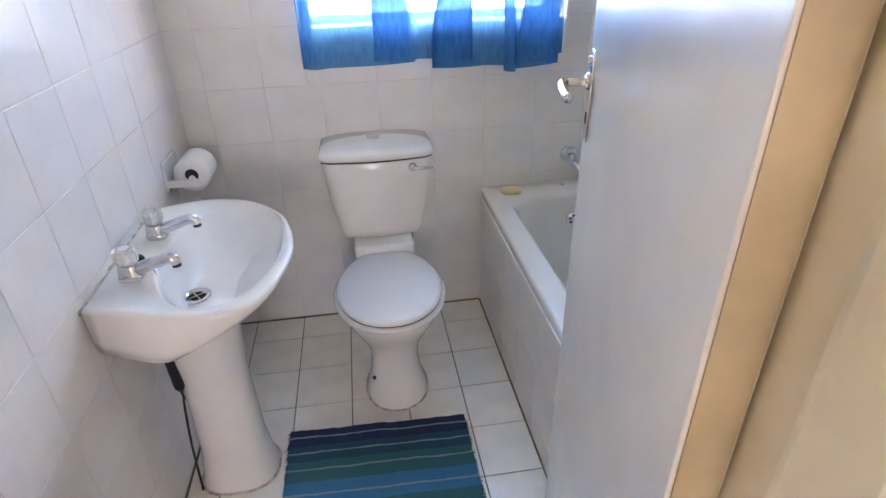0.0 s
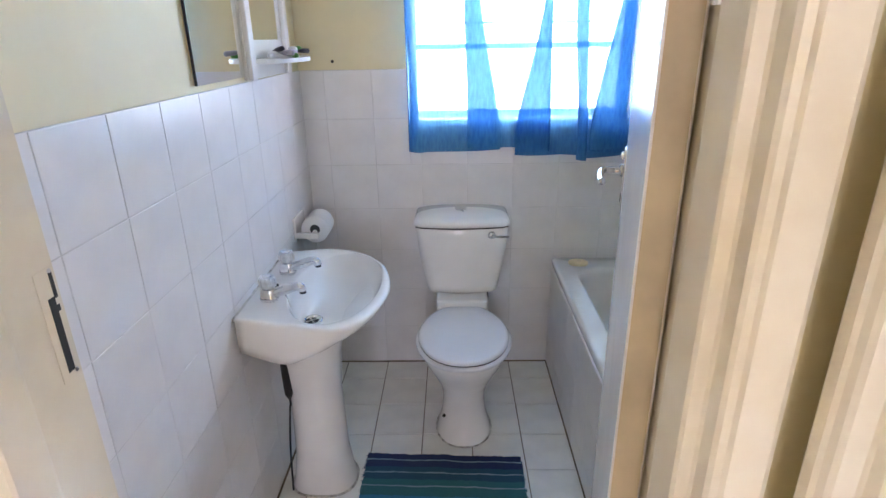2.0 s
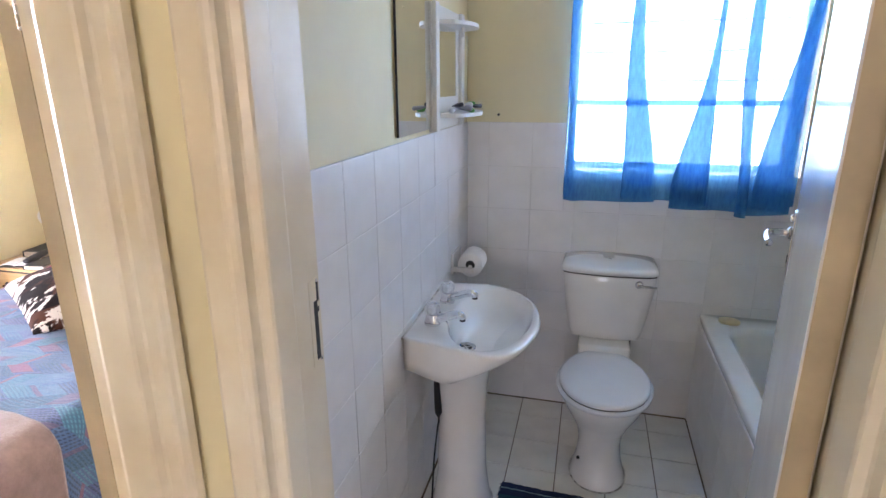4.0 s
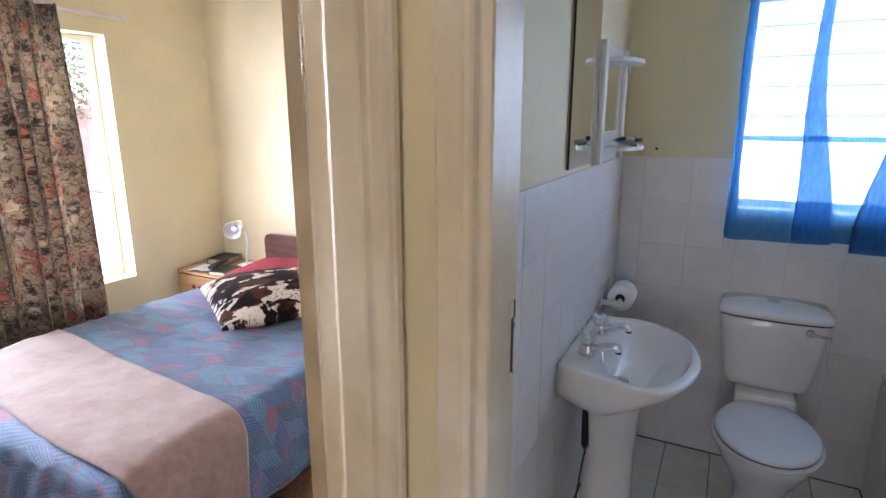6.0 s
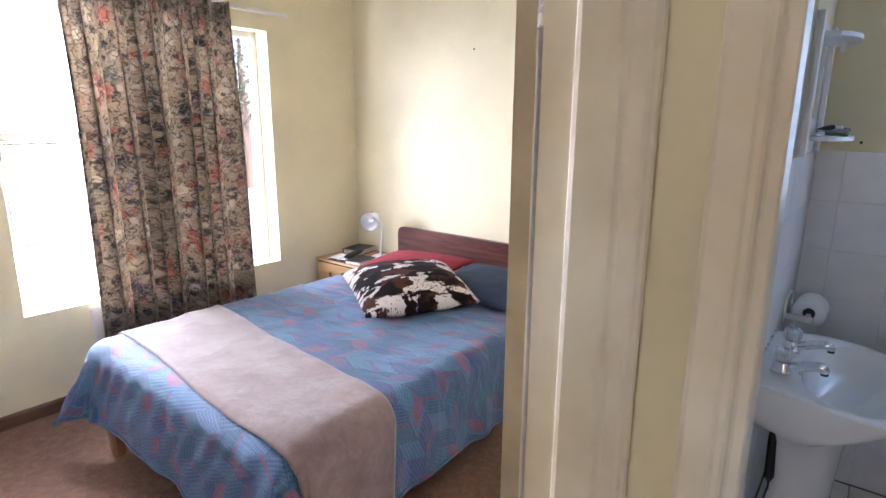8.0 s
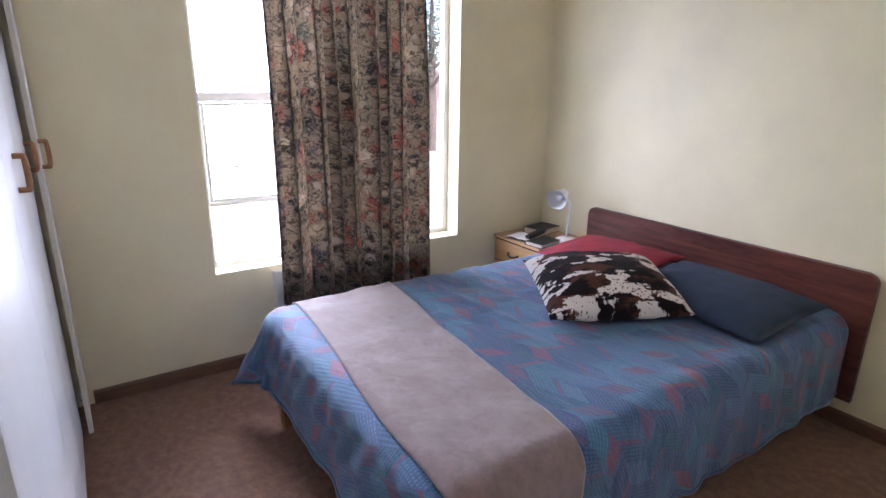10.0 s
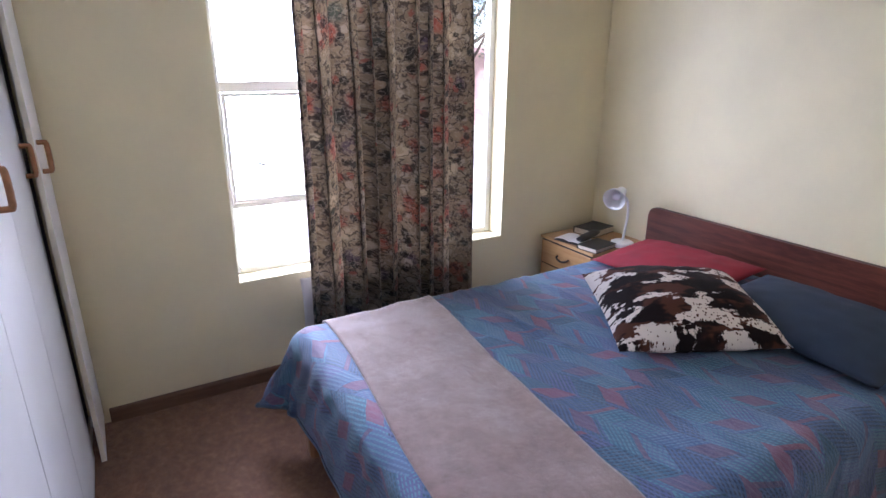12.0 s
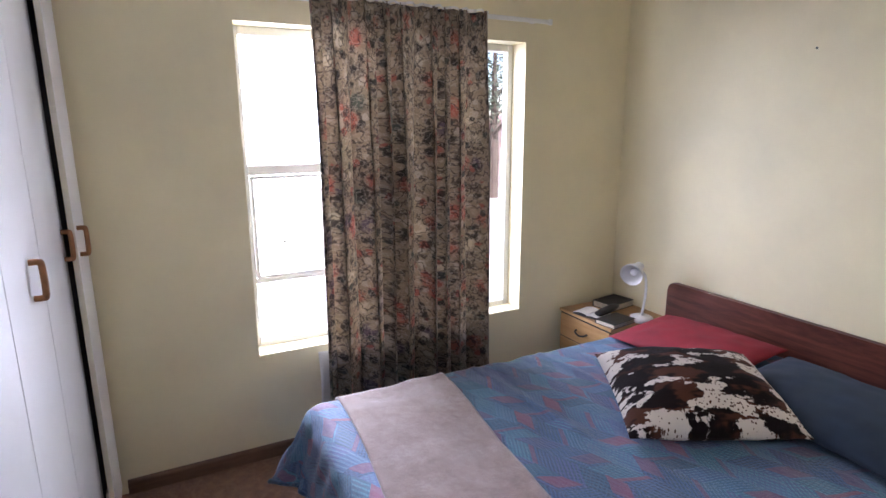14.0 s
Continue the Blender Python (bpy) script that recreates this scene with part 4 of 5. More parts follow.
# the outlet is closed by a disc; its depth is painted near black
part("outlet", lathe(bmesh.new(), [(0.0222, 0.0), (0.0222, 0.002), (0.001, 0.0024)], (-0.132, BASIN_Y - 0.060, RIM - 0.1152), "z", 20), DARK, waste, "black disc painted as the shade in the open outlet")
for k in range(2):
    bm = boxed(-0.0015, 0.0015, -0.021, 0.021, 0.0, 0.0015)
    bm.transform(pose(-0.132, BASIN_Y - 0.060, RIM - 0.1124 + 0.0004 * k, 0, 0, 35 + 90 * k))
    part("crossbar", bm, STEEL, waste)
bm = bmesh.new()
rings = [oval(-0.150, BASIN_Y - 0.035, z, rx, ry, 36, 2.6) for z, rx, ry in ((0.0, 0.115, 0.098), (0.012, 0.118, 0.100), (0.035, 0.108, 0.093), (0.15, 0.094, 0.080), (0.40, 0.088, 0.076), (0.55, 0.098, 0.090), (0.625, 0.112, 0.112), (0.655, 0.12, 0.125))]
loft(bm, rings)
part("pedestal", bm, PORCELAIN, basin, "white porcelain pedestal", True)
bm = loft(bmesh.new(), [[(x, y, 0.0012 + q) for x, y, _ in oval(-0.150, BASIN_Y - 0.035, 0, 0.123 - q, 0.105 - q, 36, 2.6)] for q in (0.0, 0.005)])
part("floor_seal", bm, SEALANT, basin, "grubby sealant line")
bm = tube(bmesh.new(), [(-0.3055, BASIN_Y - 0.262 + 0.53 * k / 14, RIM - 0.004 + 0.004 * fuzz(k * 0.9, 1, 2)) for k in range(15)], [0.005 + 0.004 * abs(fuzz(k * 1.7, 3, 1)) for k in range(15)], 7)
part("wall_seal", bm, SEALANT, basin, "stained flaking sealant")
part("overflow", lathe(bmesh.new(), [(0.014, 0.0), (0.015, 0.012), (0.013, 0.020), (0.007, 0.024)], (-0.238, 2.122, RIM + 0.001), "z", 14), BLACK, basin, "black plug button", True)


def pillar_tap(name, y, swing):
    tp = thing(name, "chrome pillar tap with a clear faceted knob", "tap", "basin taps", at=(-0.236, y, RIM + 0.0005))
    bm = loft(bmesh.new(), [oval(0, 0, z, rx, ry, 20, 3.2) for z, rx, ry in ((0.0, 0.027, 0.023), (0.008, 0.027, 0.023), (0.014, 0.025, 0.021), (0.032, 0.023, 0.020), (0.040, 0.018, 0.017))])
    part("body", bm, CHROME, tp, "", True)
    pts = smooth_path([(0.008, 0, 0.020), (0.040, 0, 0.030), (0.072, 0, 0.041), (0.094, 0, 0.047), (0.106, 0, 0.044), (0.109, 0, 0.033)], 4)
    bm = tube(bmesh.new(), pts, [0.0165 - 0.0045 * k / len(pts) for k in range(len(pts))], 12)
    part("spout", bm, CHROME, tp, "", True)
    part("nozzle", lathe(bmesh.new(), [(0.0105, -0.006), (0.0105, 0.002)], (0.109, 0, 0.031), "z", 12), BLACK, tp)
    bm = bmesh.new()
    ring = []
    for r, z in ((0.013, 0.038), (0.024, 0.044), (0.026, 0.055), (0.0255, 0.070), (0.021, 0.077)):
        ring.append([((r + (0.0016 if k % 2 else -0.0010)) * math.cos(2 * math.pi * k / 24), (r + (0.0016 if k % 2 else -0.0010)) * math.sin(2 * math.pi * k / 24), z) for k in range(24)])
    loft(bm, ring)
    knob = part("knob", bm, ACRYLIC, tp, "clear faceted plastic knob")
    part("cap", lathe(bmesh.new(), [(0.014, 0.0), (0.014, 0.002), (0.010, 0.003)], (0, 0, 0.077), "z", 18), CHROME, knob, "", True)
    tp.rotation_euler = (0, 0, radians(swing))
    return tp


pillar_tap("pillar_tap", 2.268, -4)
pillar_tap("pillar_tap", 2.058, -4)
bm = tube(bmesh.new(), smooth_path([(-0.198, 2.080, RIM + 0.004), (-0.190, 2.074, RIM + 0.006), (-0.180, 2.066, RIM - 0.015), (-0.168, 2.056, RIM - 0.062)]), 0.0022, 6)
tagged(part("plug_chain", bm, CHROME), "thin chrome plug chain hanging into the basin", "plug chain")
# below 0.40 the thin black run draws the shadow line along the pedestal
pts = smooth_path([(-0.256, 2.085, 0.004), (-0.246, 2.088, 0.2), (-0.230, 2.090, 0.36), (-0.226, 2.090, 0.38), (-0.230, 2.090, 0.52), (-0.230, 2.095, 0.64)])
bm = tube(bmesh.new(), pts, [0.0035 if p[2] < 0.40 else 0.014 for p in pts], 10)
tagged(part("supply_hose", bm, BLACK), "black flexible hose behind the pedestal, its thin lower run painted as gap shade", "hose")

# -- toilet --
TX = 0.374
toilet = thing("toilet", "white porcelain close-coupled toilet with its lid closed", "toilet", at=(TX, 2.5, 0))
bm = loft(bmesh.new(), [oval(0, yc, z, rx, ry, 40, 2.2) for z, yc, rx, ry in ((0.0, -0.045, 0.112, 0.142), (0.008, -0.045, 0.113, 0.143), (0.03, -0.043, 0.104, 0.132), (0.09, -0.035, 0.090, 0.112), (0.16, -0.025, 0.086, 0.110), (0.22, -0.02, 0.098, 0.130), (0.28, -0.01, 0.130, 0.175), (0.33, -0.004, 0.158, 0.215), (0.365, 0.0, 0.172, 0.238), (0.388, 0.0, 0.176, 0.244), (0.394, 0.0, 0.172, 0.240))])
part("bowl", bm, PORCELAIN, toilet, "", True)
bm = boxed(-0.10, 0.10, 0.16, 0.43, 0.30, 0.408, 0.02, 4)
part("shelf", bm, PORCELAIN, toilet, "", True)


def seat_ring(z, grow):
    return oval(0, -0.018, z, 0.190 + grow, 0.247 + grow, 48, 2.15, 0.12)


bm = loft(bmesh.new(), [seat_ring(0.3945, -0.022), seat_ring(0.399, -0.006), seat_ring(0.402, 0.001), seat_ring(0.413, 0.003), seat_ring(0.4175, -0.004), seat_ring(0.418, -0.02)])
part("seat", bm, SEAT, toilet, "white plastic seat", True)
bm = loft(bmesh.new(), [seat_ring(0.4165, -0.030), seat_ring(0.4205, -0.016), seat_ring(0.423, -0.009), seat_ring(0.431, -0.008), seat_ring(0.437, -0.013), seat_ring(0.440, -0.022), seat_ring(0.4425, -0.08), seat_ring(0.4435, -0.16)])
# a near-black ring paints the shade between seat and lid
joint = loft(bmesh.new(), [seat_ring(0.4170, -0.011), seat_ring(0.4222, -0.011)])
part("lid_gap", joint, DARK, toilet, "black ring painted as shade between seat and lid")
lid = part("lid", bm, SEAT, toilet, "closed white plastic lid", True)
for s in (-1, 1):
    part("hinge", lathe(bmesh.new(), [(0.012, -0.018), (0.013, -0.012), (0.013, 0.012), (0.012, 0.018)], (s * 0.072, 0.212, 0.420), "x", 14), SEAT, lid, "", True)


def tank_ring(z, w, front, back=0.445, bow=0.022, n=14):
    """Rounded plan of the cistern: a bowed front and a flat back."""
    pts = [(-w + 2 * w * k / n, front - bow * math.sin(math.pi * k / n), z) for k in range(n + 1)]
    pts = [(x * (1 - 0.012 * (abs(x) > w * 0.99)), y + 0.012 * (abs(x) > w * 0.99), z) for x, y, z in pts]
    return pts + [(w, (front + back) / 2, z), (w * 0.985, back, z), (-w * 0.985, back, z), (-w, (front + back) / 2, z)]


bm = loft(bmesh.new(), [tank_ring(z, w, f) for z, w, f in ((0.470, 0.143, 0.285), (0.478, 0.153, 0.272), (0.51, 0.161, 0.266), (0.60, 0.179, 0.262), (0.70, 0.193, 0.259), (0.775, 0.199, 0.258), (0.782, 0.196, 0.262))])
part("cistern", bm, PORCELAIN, toilet, "white porcelain cistern", True)
bm = loft(bmesh.new(), [tank_ring(z, w, f, 0.45) for z, w, f in ((0.7855, 0.201, 0.257), (0.788, 0.206, 0.252), (0.799, 0.208, 0.250), (0.809, 0.205, 0.252), (0.817, 0.196, 0.262), (0.823, 0.172, 0.285), (0.8275, 0.136, 0.312), (0.830, 0.09, 0.335), (0.831, 0.03, 0.352))])
part("cistern_lid", bm, PORCELAIN, toilet, "domed porcelain cistern lid", True)
# the shadow line below the cistern lid, painted as a near-black ring
bm = loft(bmesh.new(), [tank_ring(z, 0.2015, 0.2545, 0.44) for z in (0.7815, 0.7852)])
part("lid_joint", bm, DARK, toilet, "black ring painted as shade under the cistern lid")
part("neck", boxed(-0.114, 0.114, 0.19, 0.432, 0.409, 0.469, 0.012, 3), PORCELAIN, toilet, "", True)
bm = lathe(bmesh.new(), [(0.017, 0.012), (0.017, -0.004), (0.014, -0.010), (0.008, -0.016)], (0.126, 0.246, 0.752), "y", 18)
fl = part("flush_lever", bm, CHROME, toilet, "chrome flush lever", True)
part("lever_arm", tube(bmesh.new(), [(0.126, 0.232, 0.752), (0.150, 0.226, 0.751), (0.198, 0.232, 0.748)], [0.006, 0.0055, 0.0045], 8), CHROME, fl, "", True)
part("lid_mark", lathe(bmesh.new(), [(0.010, 0.0), (0.008, 0.0025)], (0.0, 0.352, 0.8302), "z", 12), CHROME, toilet)
bm = loft(bmesh.new(), [[(x, y, 0.001 + q) for x, y, _ in oval(0, -0.045, 0, 0.118 - q, 0.148 - q, 40, 2.2)] for q in (0.0, 0.004)])
part("floor_seal", bm, SEALANT, toilet, "grubby sealant line")
part("fixing_bolt", lathe(bmesh.new(), [(0.007, 0.0), (0.007, 0.006), (0.004, 0.010)], (-0.082, -0.10, 0.085), "z", 10), BLACK, toilet)
part("inlet_valve", tube(bmesh.new(), [(0.112, 0.30, 0.43), (0.115, 0.36, 0.465), (0.115, 0.42, 0.468)], 0.008, 8), BLACK, toilet, "black inlet fitting")

# -- bath --
bath = thing("bathtub", "white enamelled bath built in behind a tiled panel", "bathtub")


def tub_ring(z, x0, x1, y0, y1, r, n=8):
    out = []
    for cx, cy, a0 in ((x1 - r, y1 - r, 0), (x0 + r, y1 - r, 90), (x0 + r, y0 + r, 180), (x1 - r, y0 + r, 270)):
        for k in range(n + 1):
            a = radians(a0 + 90 * k / n)
            out.append((cx + r * math.cos(a), cy + r * math.sin(a), z))
    return out


BZ = 0.562
rings = [tub_ring(BZ - 0.045, 0.806, 1.498, 1.166, 2.953, 0.004), tub_ring(BZ - 0.012, 0.800, 1.498, 1.166, 2.953, 0.006), tub_ring(BZ - 0.003, 0.803, 1.497, 1.168, 2.952, 0.009), tub_ring(BZ, 0.812, 1.494, 1.152, 2.948, 0.014),
         tub_ring(BZ, 0.872, 1.445, 1.225, 2.845, 0.12), tub_ring(BZ - 0.006, 0.884, 1.435, 1.237, 2.835, 0.13), tub_ring(BZ - 0.03, 0.893, 1.428, 1.25, 2.828, 0.135), tub_ring(BZ - 0.2, 0.915, 1.405, 1.33, 2.795, 0.14),
         tub_ring(BZ - 0.33, 0.950, 1.37, 1.44, 2.755, 0.14), tub_ring(BZ - 0.385, 0.99, 1.33, 1.52, 2.70, 0.13), tub_ring(BZ - 0.40, 1.06, 1.26, 1.62, 2.6, 0.09)]
part("tub", loft(bmesh.new(), rings, False, True), PORCELAIN, bath, "", True)
bm = lathe(bmesh.new(), [(0.032, 0.004), (0.032, -0.004), (0.026, -0.009), (0.006, -0.007)], (1.160, 2.815, 0.447), "y", 24)
ovf = part("overflow", bm, CHROME, bath, "chrome overflow grille", True)
# black studs paint the shade in the grille's holes
for k in range(5):
    a = k * 2 * math.pi / 5 + 0.3
    part("hole", lathe(bmesh.new(), [(0.0055, 0.0), (0.0055, -0.0025)], (1.160 + 0.016 * math.cos(a), 2.8085, 0.447 + 0.016 * math.sin(a)), "y", 8), BLACK, ovf)
part("waste", lathe(bmesh.new(), [(0.034, 0.0), (0.034, 0.004), (0.024, 0.005)], (1.16, 2.46, 0.146), "z", 20), CHROME, bath, "chrome waste outlet", True)
part("chain_stay", lathe(bmesh.new(), [(0.011, 0.0), (0.011, 0.003), (0.004, 0.006)], (1.135, 2.905, BZ), "z", 12), CHROME, bath, "", True)
panel = part("bath_panel", boxed(0.806, 0.90, 1.166, 2.953, 0.0, BZ - 0.046), GROUT, bath, "white tiled bath panel")
bath_tap = thing("bath_tap", "chrome wall-mounted bath tap with a lever spout", "tap")
bm = lathe(bmesh.new(), [(0.034, 0.0), (0.034, -0.004), (0.027, -0.012), (0.016, -0.020), (0.015, -0.045), (0.018, -0.050), (0.018, -0.062), (0.010, -0.070)], (1.168, 2.9545, 0.680), "y", 26)
part("body", bm, CHROME, bath_tap, "", True)
part("spout", tube(bmesh.new(), smooth_path([(1.170, 2.91, 0.672), (1.182, 2.885, 0.655), (1.196, 2.868, 0.620), (1.200, 2.864, 0.585)]), [0.011] * 13 + [0.011, 0.011, 0.010, 0.010, 0.010, 0.010], 12), CHROME, bath_tap, "", True)
part("knob", lathe(bmesh.new(), [(0.010, 0.0), (0.020, 0.004), (0.021, 0.016), (0.014, 0.021)], (1.168, 2.915, 0.695), "z", 12), CHROME, bath_tap, "", True)
bm = bmesh.new()
loft(bm, [oval(0, 0, z, 0.045 * s, 0.028 * s, 28, 2.4) for z, s in ((0.0, 0.86), (0.004, 0.97), (0.011, 1.0), (0.017, 0.93), (0.021, 0.7), (0.022, 0.35))])
bm.transform(pose(0.905, 2.865, BZ + 0.001, 0, 0, -12))
tagged(part("soap_bar", bm, SOAP, smooth=True), "worn cream bar of soap on the bath rim", "soap")

# -- rug --
RX0, RX1, RY0, RY1 = -0.005, 0.588, 1.42, 2.255


def rug_at(u, v):
    x, y = RX0 + (RX1 - RX0) * u, RY1 - (RY1 - RY0) * v
    edge = 0.004 * fuzz(x * 40, y * 40, 0)
    return (x + (edge if u in (0.0, 1.0) else 0), y + (edge if v in (0.0, 1.0) else 0) - 0.022 * u + 0.006 * math.sin(5 * v), 0.012 + 0.0035 * fuzz(x * 9, y * 9, 3) + 0.0025 * fuzz(x * 60, y * 60, 5))


rug = thing("bath_rug", "blue and teal striped tufted cotton bath rug on the tiles", "rug")
part("mat", sheet(90, 120, rug_at, lambda u, v: (u * (RX1 - RX0), v * (RY1 - RY0)), 0.011), RUG, rug, "", True)
rng = random.Random(11)
verts, faces = [], []
for k in range(900):
    s = rng.random()
    side = rng.choice("lrt")
    if side == "t":
        x, y, dx, dy = RX0 + (RX1 - RX0) * s, RY1 - 0.022 * s, rng.gauss(0, 0.3), 1
    elif side == "l":
        x, y, dx, dy = RX0, RY1 - (RY1 - RY0) * s, -1, rng.gauss(0, 0.3)
    else:
        x, y, dx, dy = RX1, RY1 - 0.022 - (RY1 - RY0) * s, 1, rng.gauss(0, 0.3)
    L, z, i = rng.uniform(0.004, 0.013), rng.uniform(0.005, 0.013), len(verts)
    verts += [(x - dy * 0.0025, y + dx * 0.0025, z), (x + dy * 0.0025, y - dx * 0.0025, z), (x + dx * L, y + dy * L, z - 0.004)]
    faces.append((i, i + 1, i + 2))
me = bpy.data.meshes.new("fringe")
me.from_pydata(verts, [], faces)
lay = me.uv_layers.new(name="UVMap")
for p in me.polygons:
    for li in p.loop_indices:
        co = verts[me.loops[li].vertex_index]
        lay.data[li].uv = (co[0] - RX0, RY1 - co[1])
me.materials.append(RUG)
fr = new("fringe", me)
fr.parent = rug
tagged(fr, kind="stuff")

# -- voile curtain at the bathroom window: single cloth with gathered strands --
ROD_Z = 2.19
strands = [(0.150, 0.172, 0.150, 0.200, 3), (0.392, 0.440, 0.392, 0.545, 3), (0.722, 0.752, 0.700, 0.752, 1), (0.735, 0.752, 0.612, 0.745, 1), (0.830, 0.872, 0.865, 0.925, 3), (1.050, 1.092, 0.915, 1.085, 3)]


def cloth_row(z):
    """x, y of the cloth from one side to the other at height z."""
    t = min(1.0, max(0.0, (ROD_Z - z) / (ROD_Z - 1.16)))
    t = t * t * (3 - 2 * t) * t
    pts, at = [(0.147, 0.0)], 0.147
    for a0, a1, b0, b1, layers in strands:
        l, r = a0 + (b0 - a0) * t, a1 + (b1 - a1) * t
        l += 0.006 * math.sin(z * 7 + a0 * 30)
        r += 0.008 * math.sin(z * 5 + a1 * 20)
        for k in range(1, 6):
            f = k / 6
            pts.append((at + (l - at) * f, 0.010 * math.sin(math.pi * f)))
        for k in range(layers):
            for f in (0.0, 0.25, 0.5, 0.75, 1.0):
                g = f if k % 2 == 0 else 1 - f
                pts.append((l + (r - l) * (g * (0.94 - 0.05 * k) + 0.02 * k), -0.009 * k - 0.006 * math.sin(math.pi * f)))
        at = pts[-1][0]
    pts.append((1.094 - 0.004 * t, -0.01))
    return pts


def voile_at(u, v):
    bottom = 1.085 - 0.045 * max(0.0, math.sin(6.0 * u - 2.9)) + 0.010 * math.sin(21 * u)
    z = ROD_Z - (ROD_Z - bottom) * v
    row = cloth_row(z)
    x, y = row[round(u * (len(row) - 1))]
    return (x, 2.922 + 1.1 * y + 0.004 * fuzz(x * 20, z * 9, 2), z)


NROW = len(cloth_row(1.5)) - 1
voile = thing("window_curtain", "sheer blue voile curtain gathered in strands before the window", "curtain")
part("cloth", sheet(NROW, 44, voile_at), VOILE, voile, "", True)
part("rail", tube(bmesh.new(), [(0.10, 2.925, ROD_Z + 0.004), (1.16, 2.925, ROD_Z + 0.004)], 0.006, 10), STEEL, voile)

# -- mirror and the white mirror shelf on the tiled wall --
mir = thing("wall_mirror", "frameless mirror standing on the tile edge, its edge silvering worn", "mirror")
part("glass", boxed(-0.3075, -0.3030, 1.9515, 2.296, 1.438, 2.02), MIRROR, mir)
part("backing", boxed(-0.3138, -0.3077, 1.9515, 2.296, 1.438, 2.02), CREAM, mir, "cream painted backing board")
part("worn_edge", boxed(-0.3100, -0.3028, 1.9485, 1.9513, 1.438, 2.02), BLACK, mir, "black worn mirror edge")
unit = thing("mirror_shelf", "white plastic bathroom mirror with a shelf above and below", "bathroom shelf")
part("back_panel", boxed(-0.3138, -0.300, 2.31, 2.76, 1.425, 1.865, 0.004), PLASTIC, unit)
part("side_rail", boxed(-0.2998, -0.282, 2.31, 2.355, 1.425, 1.865, 0.004), PLASTIC, unit)
part("side_rail", boxed(-0.2998, -0.282, 2.715, 2.76, 1.425, 1.865, 0.004), PLASTIC, unit)
part("mirror_pane", boxed(-0.2999, -0.298, 2.40, 2.67, 1.545, 1.80), MIRROR, unit, "small mirror pane")


def shelf_board(z, deep, y0, y1):
    n = 16
    pts = [(-0.299, y0)] + [(-0.299 + deep * math.sin(math.pi * k / n) ** 0.4, y0 + (y1 - y0) * k / n) for k in range(1, n)] + [(-0.299, y1)]
    return prism(bmesh.new(), pts, z, z + 0.014)


part("lower_shelf", shelf_board(1.472, 0.125, 2.37, 2.79), PLASTIC, unit)
part("upper_shelf", shelf_board(1.800, 0.105, 2.40, 2.77), PLASTIC, unit)
part("peg", boxed(-0.25, -0.238, 2.55, 2.562, 1.763, 1.800, 0.002), PLASTIC, unit)
tube_mats = [plain("toothpaste_white", (0.75, 0.75, 0.74), 0.4), plain("toothpaste_green", (0.10, 0.36, 0.09), 0.4), plain("dark_tube", (0.03, 0.03, 0.045), 0.4), plain("grey_wrapper", (0.30, 0.30, 0.34), 0.35), plain("pale_lilac_pack", (0.42, 0.38, 0.50), 0.4)]
tube_names = ["squeezed white toothpaste tube", "small green packet", "black razor handle", "crumpled grey sachet", "pale lilac sachet"]
rng = random.Random(4)
for k in range(9):
    y, L = 2.44 + 0.033 * k, rng.uniform(0.05, 0.09)
    bm = bmesh.new()
    rings = []
    for q, w, h in ((0.0, 0.004, 0.004), (0.08, 0.009, 0.009), (0.6, 0.013, 0.008), (1.0, 0.016, 0.0012)):
        rings.append([(w * math.cos(2 * math.pi * j / 10), L * (q - 0.5), 0.009 + h * math.sin(2 * math.pi * j / 10)) for j in range(10)])
    loft(bm, rings)
    bm.transform(pose(-0.235 + rng.uniform(-0.03, 0.03), y, 1.4865 + 0.009 * (k % 3), rng.uniform(-8, 8), rng.uniform(-10, 10), rng.uniform(0, 180)))
    j = (0, 3, 2, 1, 4)[k % 5]
    tagged(part("toiletry_tube" if j != 2 else "razor", bm, tube_mats[j], smooth=True), tube_names[j] + " on the white shelf", "toiletry")
bm = boxed(-0.03, 0.03, -0.006, 0.006, 0, 0.010, 0.003)
bm.transform(pose(-0.235, 2.62, 1.815, 0, 0, 70))
tagged(part("comb", bm, tube_mats[2]), "small dark comb on the upper shelf", "comb")
tagged(part("wall_nail", lathe(bmesh.new(), [(0.006, 0.0), (0.006, -0.006), (0.002, -0.012)], (-0.165, 2.9612, 1.455), "y", 10), BLACK), "small dark nail in the cream wall", "nail")
tagged(part("wall_plug", lathe(bmesh.new(), [(0.006, 0.0), (0.006, -0.002), (0.003, -0.004)], (0.01, 2.9612, 1.93), "y", 10), CREAM), "painted-over wall plug in the bathroom wall", "wall plug")

# ================= bedroom =================
# -- built-in cupboard along the wall opposite the headboard --
cup = thing("cupboard", "white melamine built-in cupboard with wooden handles, one door ajar", "cupboard")
# one solid block; the shade inside the cupboard is put into its colour
part("carcass", boxed(-3.369, -1.361, -0.248, 0.263, 0.0, 2.44), DARK, cup, "solid near-black block painted as the shade inside the cupboard")
part("end_panel", boxed(-1.362, -1.344, 0.2355, 0.2905, 0.0, 2.44, 0.001, 1), CUPBOARD, cup, "white melamine end panel")
part("plinth", boxed(-3.368, -1.362, 0.2635, 0.270, 0.0, 0.060), CUPBOARD_EDGE, cup)
part("top_rail", boxed(-3.368, -1.362, 0.2635, 0.270, 2.40, 2.44), CUPBOARD_EDGE, cup)


